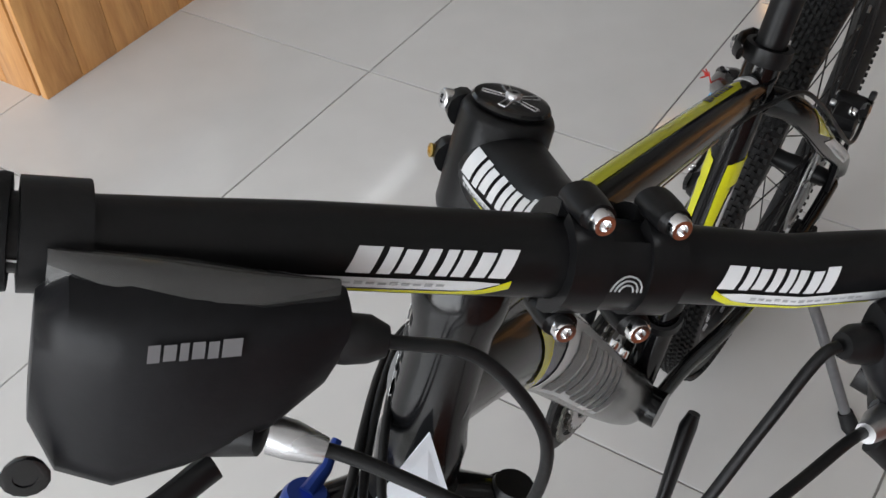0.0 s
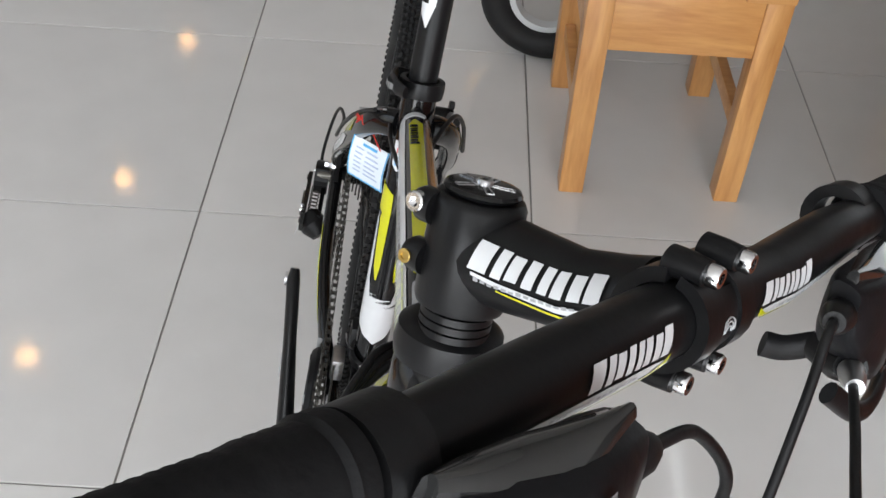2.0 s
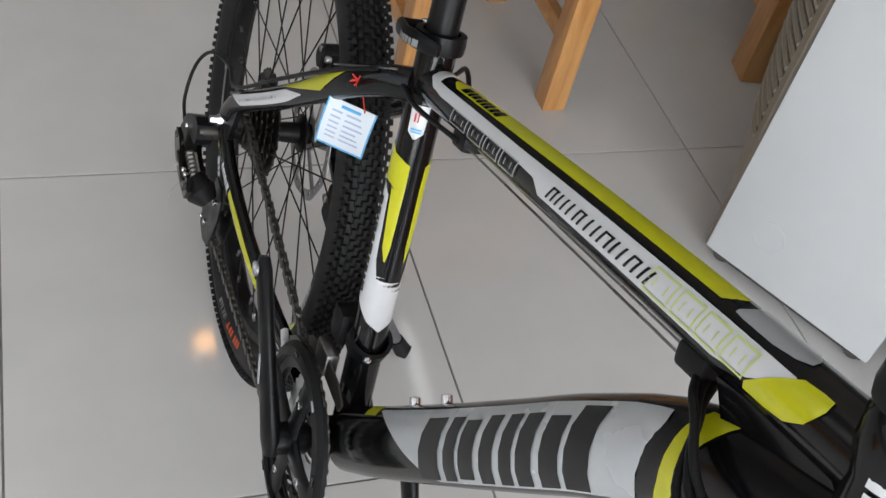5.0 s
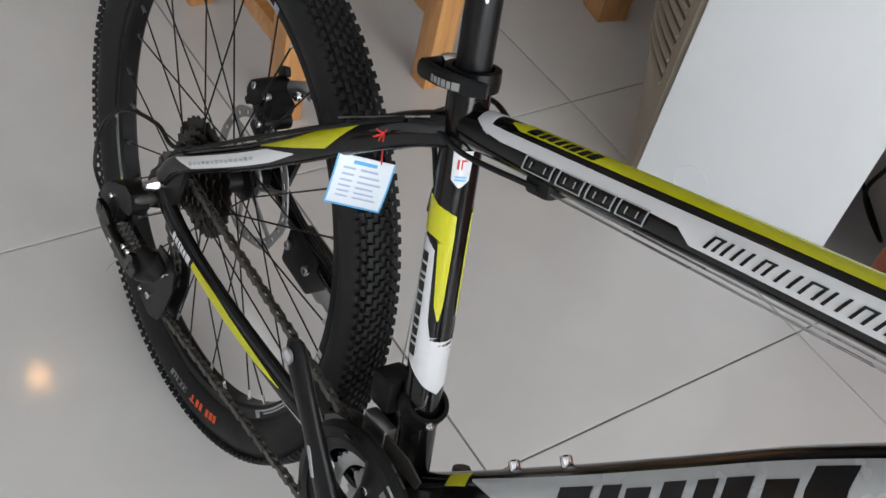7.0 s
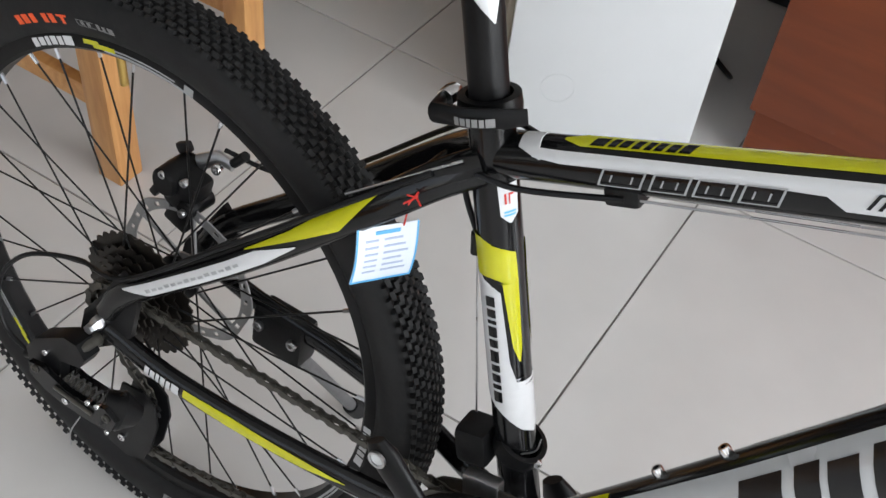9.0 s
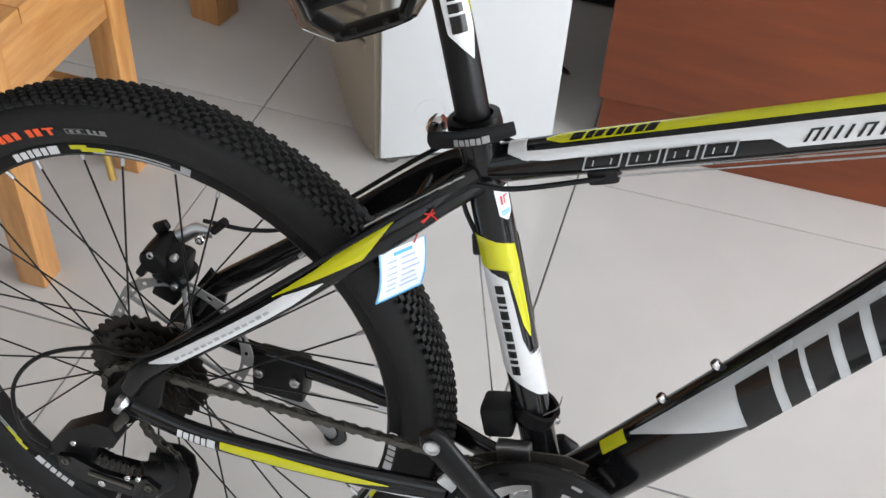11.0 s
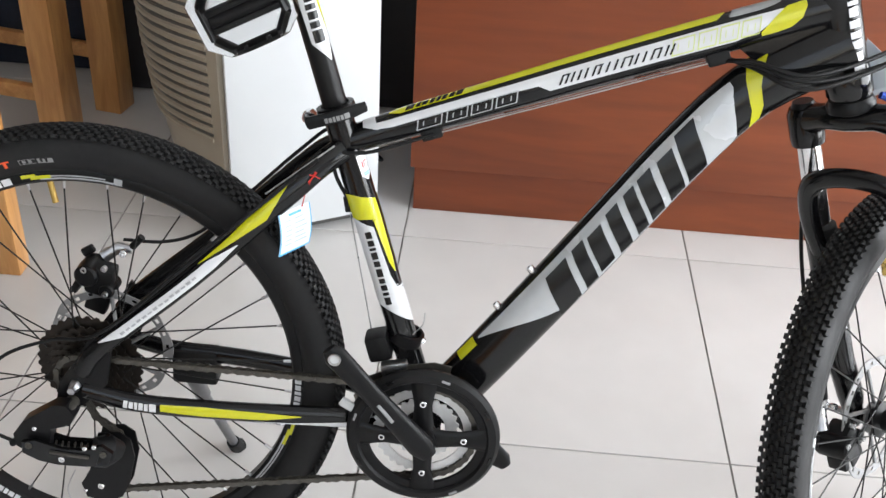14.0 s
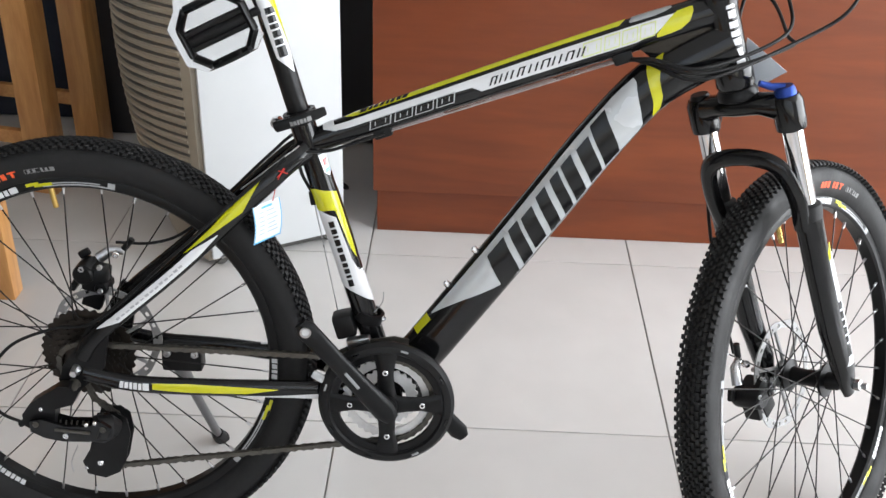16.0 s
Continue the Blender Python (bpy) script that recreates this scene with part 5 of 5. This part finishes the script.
def grip(sgn):
    pts, rad = [], []
    n = 60
    for k in range(n + 1):
        s = mid + sgn * (0.212 + 0.145 * k / n)
        a, b = HB.at(s, 0, 0), HB.at(s, 180, 0)
        pts.append((a + b) / 2)
        flange = 0.0012 if k < 4 else 0.0
        rad.append(0.0172 + flange + (0.0004 if k % 2 else 0.0) - (0.0015 if 12 < k < 50 else 0) * 0.4)
    g = part("grip", loft(bmesh.new(), pts, rad, 32, True, udir), GRIPR, bar, "black ribbed rubber grip")
    return g


grip(1)
grip(-1)


def control(f, r, u):
    """A place by the bar's controls, which are turned 14 degrees down about the bar."""
    df, du, c, w = f - 0.115, u + 0.004, math.cos(radians(14)), math.sin(radians(14))
    return st(BF + df * c + du * w, r, BU - df * w + du * c)


def shifter(sgn):
    """Brake lever and shift pod as one unit below and ahead of the bar; sgn 1: the rider's right."""
    q = lambda f, r, u: control(f, sgn * (0.112 + (r - 0.116) * 0.85), u)
    pod = part("shifter", lathe(bmesh.new(), [(0.0118, -0.011), (0.0185, -0.0105), (0.0185, 0.0105), (0.0118, 0.011)], 24, STEM @ Matrix.Translation((BF - 0.002, -sgn * 0.199, BU + (0.012 if sgn < 0 else -0.002))), True), PLASTIC, bar, "black shifter and brake lever unit")
    # body: a wedge that narrows towards the stem
    secs = [(0.116, 0.150, -0.010, 0.008, 0.008), (0.122, 0.151, -0.015, 0.011, 0.014), (0.14, 0.153, -0.022, 0.015, 0.022), (0.17, 0.155, -0.028, 0.017, 0.029), (0.195, 0.155, -0.033, 0.017, 0.033), (0.215, 0.151, -0.034, 0.015, 0.031), (0.225, 0.146, -0.034, 0.009, 0.02)]
    bm = bmesh.new()
    rings = []
    for r, f, u, a, b in secs:
        ring = []
        for k in range(20):
            t = math.tau * k / 20
            c, s = math.cos(t), math.sin(t)
            c, s = math.copysign(abs(c) ** 0.55, c), math.copysign(abs(s) ** 0.55, s)
            ring.append(bm.verts.new(q(f + a * c - 0.25 * b * s, r, u + 0.008 + b * s)))
        rings.append(ring)
    for r0, r1 in zip(rings, rings[1:]):
        for k in range(20):
            bm.faces.new((r0[k], r0[(k + 1) % 20], r1[(k + 1) % 20], r1[k]))
    bm.faces.new(rings[0]), bm.faces.new(rings[-1])
    part("body", bm, POD, pod, "matt black plastic body")
    # smoked gear window on top
    bm = bmesh.new()
    grid = []
    for r, f, u, a, b in [(0.121, 0.147, -0.0015, 0.003, 0), (0.15, 0.147, -0.002, 0.0075, 0), (0.175, 0.144, -0.003, 0.009, 0), (0.205, 0.139, -0.004, 0.007, 0), (0.222, 0.135, -0.005, 0.003, 0)]:
        grid.append([bm.verts.new(q(f + a * k, r, u + 0.011 + 0.0035 * (1 - k * k))) for k in (-1, -0.5, 0, 0.5, 1)] + [bm.verts.new(q(f + a * k, r, u - 0.004)) for k in (1, -1)])
    for g0, g1 in zip(grid, grid[1:]):
        for k in range(7):
            bm.faces.new((g0[k], g0[(k + 1) % 7], g1[(k + 1) % 7], g1[k]))
    bm.faces.new(grid[0]), bm.faces.new(grid[-1])
    part("gear_window", bm, SMOKE, pod, "glossy smoked gear window")
    part("barrel", loft(bmesh.new(), [q(0.152, 0.124, -0.01), q(0.152, 0.115, -0.009), q(0.153, 0.105, -0.008), q(0.154, 0.098, -0.008)], [0.0075, 0.0088, 0.0082, 0.0055], 16, True, udir), PLASTIC, pod, "black barrel adjuster")
    decal("maker_mark", part_bars(q), GREYM, pod, "grey maker's mark")
    # brake lever: clamp body and blade
    part("lever_body", loft(bmesh.new(), [q(0.15, 0.17, -0.045), q(0.162, 0.155, -0.041), q(0.168, 0.142, -0.037)], [(0.011, 0.013), (0.011, 0.012), (0.008, 0.009)], 14, True, udir), SATIN, pod)
    part("lever_barrel", loft(bmesh.new(), [q(0.169, 0.139, -0.037), q(0.172, 0.131, -0.0365), q(0.175, 0.1245, -0.036), q(0.177, 0.119, -0.036)], [0.0068, 0.0068, 0.0056, 0.0046], 14, True, udir), STEEL, pod, "silver barrel adjuster")
    blade = curve([q(0.165, 0.155, -0.06), q(0.18, 0.19, -0.072), q(0.178, 0.235, -0.07), q(0.166, 0.285, -0.062), q(0.172, 0.305, -0.064)], 5)
    part("lever_blade", loft(bmesh.new(), blade, (0.0065, 0.0045), 12, True, udir), SATIN, pod, "black brake lever blade")
    bolt(q(0.1735, 0.225, -0.05), fdir, 0.0075, 0.0008, pod, BLACKD, "cover_screw")
    tr = curve([q(0.14, 0.21, -0.06), q(0.128, 0.2, -0.07), q(0.118, 0.19, -0.072)], 5)
    part("shift_trigger", loft(bmesh.new(), tr, (0.008, 0.004), 10, True, udir), PLASTIC, pod)
    return pod


def part_bars(q):
    bm = bmesh.new()
    for a, b, l, h in MARK:
        v = [bm.verts.new(q(0.1658 + 0.0024 * (1 - y) - 0.0015 * x, 0.190 - 0.032 * x, 0.003 - 0.0052 * (1 - y) + 0.002 * x)) for x, y in ((a, l), (b, l), (b, h), (a, h))]
        bm.faces.new(v)
    return bm


shifter(1)
shifter(-1)

hous = [
    [control(0.154, 0.096, -0.008), control(0.158, 0.062, -0.012), control(0.172, 0.03, -0.04), control(0.172, 0.018, -0.09), st(0.12, 0.02, -0.15), st(0.06, 0.035, -0.19)],
    [control(0.154, -0.095, -0.008), control(0.157, -0.086, -0.014), control(0.168, -0.072, -0.045), control(0.185, -0.05, -0.105), st(0.15, -0.02, -0.17), st(0.09, 0.02, -0.2), st(0.05, 0.04, -0.205)],
    [control(0.174, -0.120, -0.0365), control(0.181, -0.102, -0.037), control(0.198, -0.066, -0.043), control(0.222, -0.01, -0.055), control(0.23, 0.05, -0.072), st(0.195, 0.105, -0.14), st(0.13, 0.10, -0.185), st(0.07, 0.06, -0.2)],
    [control(0.174, 0.120, -0.0365), control(0.181, 0.102, -0.037), control(0.198, 0.066, -0.042), control(0.215, 0.02, -0.055), control(0.215, -0.035, -0.09), st(0.14, -0.06, -0.16), sf(0.06, -0.06, -0.27), sf(0.02, -0.092, -0.40), sf(0.0, -0.095, -0.55), sf(-0.005, -0.09, -0.65)],
]
for k, y in enumerate((-0.009, 0.0, 0.009)):
    hous[k] += [Vector((0.425, -0.040 - 0.005 * k, 0.79 - 0.006 * k)), Vector((0.36, -0.028 + 0.004 * k, 0.796 - 0.004 * k)), Vector((0.333, y, 0.79))]
for h in hous:
    part("cable_housing", tube(curve(h, 8), 0.0026, 10), PLASTIC, bike, "black cable housing")

# fork
fork = part("fork", lathe(bmesh.new(), [(0.0145, -0.24), (0.0145, -0.06)], 20, STEER @ Z90), STEEL, bike, "black suspension fork with bright stanchions")
crown_pts = [sf(0.008, -0.077, -0.268), sf(0.007, -0.06, -0.264), sf(0.001, -0.03, -0.256), sf(-0.003, 0, -0.254), sf(0.001, 0.03, -0.256), sf(0.007, 0.06, -0.264), sf(0.008, 0.077, -0.268)]
part("crown", loft(bmesh.new(), crown_pts, [(0.017, 0.013), (0.02, 0.018), (0.0145, 0.019), (0.015, 0.025), (0.0145, 0.019), (0.02, 0.018), (0.017, 0.013)], 18, True, udir), GLOSS, fork, "gloss black fork crown")
LR, LF = 0.063, 0.008
LO = Surface([sf(0.03, LR, -0.69), sf(LF + 0.004, LR, -0.42)], [(0.0165, 0.019), (0.0185, 0.0185)], ydir)
for sgn in (-1, 1):
    r = sgn * LR
    lm = STEER @ Matrix.Translation((LF, -r, 0)) @ Z90
    part("crown_socket", lathe(bmesh.new(), [(0.0145, -0.296), (0.0195, -0.294), (0.0205, -0.285), (0.0205, -0.256), (0.017, -0.248), (0.001, -0.247)], 24, lm), GLOSS, fork)
    part("stanchion", lathe(bmesh.new(), [(0.0140, -0.43), (0.0140, -0.285)], 24, lm), CHROME, fork, "bright chromed stanchion")
    part("dust_seal", lathe(bmesh.new(), [(0.0142, -0.40), (0.0195, -0.404), (0.0205, -0.412), (0.019, -0.424), (0.0145, -0.426)], 24, lm), RUBBER, fork, "black dust seal")
    leg = loft(bmesh.new(), [sf(LF, r, -0.418), sf(LF + 0.001, r, -0.5), sf(LF + 0.006, r, -0.6), sf(0.028, r, -0.67), sf(0.031, r, -0.695), sf(0.033, r * 1.0, -0.716)], [0.0188, 0.0182, 0.0178, (0.0165, 0.0185), (0.011, 0.018), (0.007, 0.013)], 22, True, ydir)
    lo = part("lower_leg", leg, GLOSS, fork, "gloss black lower leg")
    part("axle_nut", lathe(bmesh.new(), [(0.001, 0.0), (0.0075, 0.0), (0.0085, 0.004), (0.0085, 0.009), (0.0045, 0.011), (0.004, 0.019), (0.001, 0.019)], 6, fhub @ Matrix.Translation((0, -sgn * 0.072, 0)) @ Matrix.Diagonal((1, -sgn, 1, 1))), STEEL, fork)
arch = curve([sf(LF - 0.012, -LR + 0.004, -0.435), sf(LF - 0.02, -0.063, -0.385), sf(LF - 0.03, -0.052, -0.338), sf(LF - 0.034, -0.022, -0.322), sf(LF - 0.034, 0.022, -0.322), sf(LF - 0.03, 0.052, -0.338), sf(LF - 0.02, 0.063, -0.385), sf(LF - 0.012, LR - 0.004, -0.435)], 6)
part("arch", loft(bmesh.new(), arch, (0.0085, 0.0125), 12, True, (STEER.to_3x3() @ Vector((1, 0, 0)))[:]), GLOSS, fork, "gloss black fork arch")
part("lockout_dial", lathe(bmesh.new(), [(0.001, -0.236), (0.011, -0.236), (0.0135, -0.24), (0.0145, -0.2475), (0.001, -0.2475)], 20, STEER @ Matrix.Translation((LF, -LR, 0)) @ Z90), BLUEA, fork, "blue anodised dial")
part("lockout_lever", loft(bmesh.new(), [sf(LF, LR, -0.238), sf(LF - 0.012, LR - 0.012, -0.232), sf(LF - 0.024, LR - 0.02, -0.222)], [(0.005, 0.006), (0.004, 0.005), (0.003, 0.004)], 10), BLUEA, fork)
part("top_cap", lathe(bmesh.new(), [(0.001, -0.241), (0.012, -0.241), (0.0145, -0.2475), (0.001, -0.2475)], 20, STEER @ Matrix.Translation((LF, LR, 0)) @ Z90), PLASTIC, fork)
part("decal", LO.patch([(0.03, 134, 182), (0.07, 134, 188), (0.19, 144, 188), (0.212, 174, 188), (0.215, 178, 180)], 0.0009, 14), WHITE, bpy.data.objects["lower_leg.001"], "white decal panel")
part("decal", LO.patch([(0.196, 142, 146), (0.205, 148, 174), (0.228, 178, 186)], 0.0012, 8), LIME, bpy.data.objects["lower_leg.001"])
decal("maker_mark", LO.bars(0.135, 0.045, 146, 178, MARK, 0.0015), BLACKD, bpy.data.objects["lower_leg.001"])

# paper slip tied at the crown
slip = bmesh.new()
g = [sf(0.03, 0.012, -0.175), sf(0.045, 0.05, -0.23), sf(0.04, 0.0, -0.25), sf(0.03, -0.02, -0.245)]
v = [slip.verts.new(p) for p in g] + [slip.verts.new(p + Vector((0, 0.0006, 0.0004))) for p in g]
slip.faces.new(v[:4]), slip.faces.new(v[:3:-1])
for k in range(4):
    slip.faces.new((v[k], v[4 + k], v[4 + (k + 1) % 4], v[(k + 1) % 4]))
part("paper_slip", slip, PAPER, bike, "small folded white paper slip", False)

# ---- loose things on the bicycle ----
LEAN = bike.matrix_world


def hang_tag():
    bl, br = Vector((-0.155, -0.056, 0.527)), Vector((-0.126, -0.016, 0.530))
    ax, up = (br - bl), Vector((0.0, 0.0, 1.0))
    nrm = ax.cross(up).normalized()

    def pl(u, w, d=0.0):
        return LEAN @ (bl + ax * u + up * w + nrm * (d + 0.004 * math.sin(w * 60)))

    def sheet(us, ws, d0, d1):
        bm = bmesh.new()
        lo = [[bm.verts.new(pl(u, w, d0)) for u in us] for w in ws]
        hi = [[bm.verts.new(pl(u, w, d1)) for u in us] for w in ws]
        for a in (lo, hi):
            for i in range(len(ws) - 1):
                for j in range(len(us) - 1):
                    bm.faces.new((a[i][j], a[i][j + 1], a[i + 1][j + 1], a[i + 1][j]))
        rim = lambda a: a[0] + [r[-1] for r in a[1:]] + a[-1][-2::-1] + [r[0] for r in a[-2:0:-1]]
        p, q = rim(lo), rim(hi)
        for k in range(len(p)):
            bm.faces.new((p[k], p[(k + 1) % len(p)], q[(k + 1) % len(q)], q[k]))
        return bm

    ws = [0.006 * k for k in range(10)]
    tag = part("price_tag", sheet([0, 0.2, 0.4, 0.6, 0.8, 1], ws, -0.0003, 0.0003), PAPER, None, smooth=False)
    lines = [(0.0, 1.0, 0.0, 0.0022), (0.0, 0.03, 0.0, 0.054), (0.97, 1.0, 0.0, 0.054), (0.3, 0.7, 0.0475, 0.0505)]
    for u0, u1, w0, w1 in lines:
        for d in (-0.0007, 0.0007):
            part("blue_edge", sheet([u0, u1], [w0 + (w1 - w0) * k / 6 for k in range(7)], d - 0.0001, d + 0.0001), TAGBLUE, tag, "blue printed edge", False)
    for k in range(6):
        for u0, u1 in ((0.15, 0.36), (0.45, 0.85 - 0.05 * (k % 3))):
            for d in (-0.0007, 0.0007):
                part("print_line", sheet([u0, u1], [0.012 + 0.006 * k, 0.0138 + 0.006 * k], d - 0.0001, d + 0.0001), TAGINK, tag, "", False)
    th = bmesh.new()
    loft(th, [LEAN @ Vector(p) for p in ((-0.133, -0.026, 0.581), (-0.127, -0.036, 0.604), (-0.12, -0.05, 0.622), (-0.113, -0.052, 0.637))], 0.0007, 6)
    for k in range(6):
        a = LEAN @ Vector((-0.114, -0.052, 0.632))
        rod(th, a, a + Vector((0.007 * math.cos(k), -0.005, 0.007 * math.sin(k * 1.7))), 0.0008, 5)
    part("thread", th, RED, tag, "red tie thread")
    return tagged(tag, "white and blue printed paper tag tied with red thread", "tag")


hang_tag()


def pedal(m, label):
    """Flat pedal in a clear bag: cage with two slots, studs, spindle."""
    p = part("pedal", lathe(bmesh.new(), [(0.001, -0.046), (0.009, -0.046), (0.011, -0.03), (0.011, 0.03), (0.009, 0.05), (0.0065, 0.052), (0.0065, 0.07), (0.001, 0.07)], 16, m @ pose(0, 0, 0, 0, 0, -90)), PLASTIC)
    out = [(-0.05, -0.022), (-0.03, -0.045), (0.03, -0.045), (0.05, -0.022), (0.05, 0.022), (0.03, 0.045), (-0.03, 0.045), (-0.05, 0.022)]
    for a, b in zip(out, out[1:] + out[:1]):
        va, vb = Vector((a[0], 0, a[1])), Vector((b[0], 0, b[1]))
        part("cage_rail", loft(bmesh.new(), [m @ va, m @ vb], (0.012, 0.0055), 8, True, (m.to_3x3() @ Vector((0, 1, 0)))[:]), PLASTIC, p)
    for z in (-0.012, 0.012):
        part("cross_bar", box(bmesh.new(), m @ pose(0, 0, z), 0.096, 0.02, 0.008, 0.002), PLASTIC, p)
    for x in (-0.04, -0.02, 0.02, 0.04):
        for z in (-0.043, 0.043):
            part("stud", box(bmesh.new(), m @ pose(x * 0.8, -0.013, z), 0.006, 0.004, 0.006, 0.001), PLASTIC, p)
    part("bag", loft(bmesh.new(), [m @ Vector(v) for v in ((0.0, 0, -0.05), (0, 0, -0.03), (0, 0, 0.03), (0, 0, 0.055), (-0.01, 0, 0.11))], [(0.013, 0.036), (0.016, 0.057), (0.017, 0.058), (0.013, 0.04), (0.003, 0.006)], 18, True, (m.to_3x3() @ Vector((0, 1, 0)))[:]), FILM, p, "clear crumpled plastic bag")
    part("string", rod(bmesh.new(), m @ Vector((-0.01, 0, 0.105)), m @ Vector((-0.005, 0, 0.17)), 0.001, 6), PLASTIC, p)
    return tagged(p, label, "pedal")


pedal(LEAN @ Matrix.Translation((-0.198, -0.03, 0.812)) @ pose(0, 0, 0, 0, -26, 8) @ Matrix.Diagonal((0.86, 0.86, 0.86, 1)), "black flat pedal in a clear bag hung under the saddle")

# ---- floor tiles: each its own piece, the nearest 300, the rest joined ----
tile_me = None
far = bmesh.new()
near = []
OX, OY = 0.516, 0.2971
i0, i1 = math.ceil((X0 - OX) / S), math.floor((X1 - OX) / S)
j0, j1 = math.ceil((Y0 - OY) / S), math.floor((Y1 - OY) / S)
for i in range(i0 - 1, i1 + 1):
    for j in range(j0 - 1, j1 + 1):
        x0, x1 = max(X0, OX + i * S), min(X1, OX + (i + 1) * S)
        y0, y1 = max(Y0, OY + j * S), min(Y1, OY + (j + 1) * S)
        whole = x1 - x0 > S - 1e-6 and y1 - y0 > S - 1e-6
        if whole and abs(x0 + 0.5) < 3.2:
            near.append((x0 + S / 2, y0 + S / 2))
        elif x1 - x0 > 0.02 and y1 - y0 > 0.02:
            box(far, pose((x0 + x1) / 2, (y0 + y1) / 2, -0.004), x1 - x0 - 0.0032, y1 - y0 - 0.0032, 0.008)
tagged(part("far_tiles", far, TILE, floor, smooth=False), "rows of pale polished floor tiles", kind="stuff")
first = None
for x, y in near:
    if first is None:
        bm = box(bmesh.new(), pose(0, 0, -0.004), S - 0.0032, S - 0.0032, 0.008, 0.0008)
        first = part("tile", bm, TILE, floor, smooth=False)
        first.matrix_basis = pose(x, y, 0)
    else:
        again(first, pose(x, y, 0), floor)
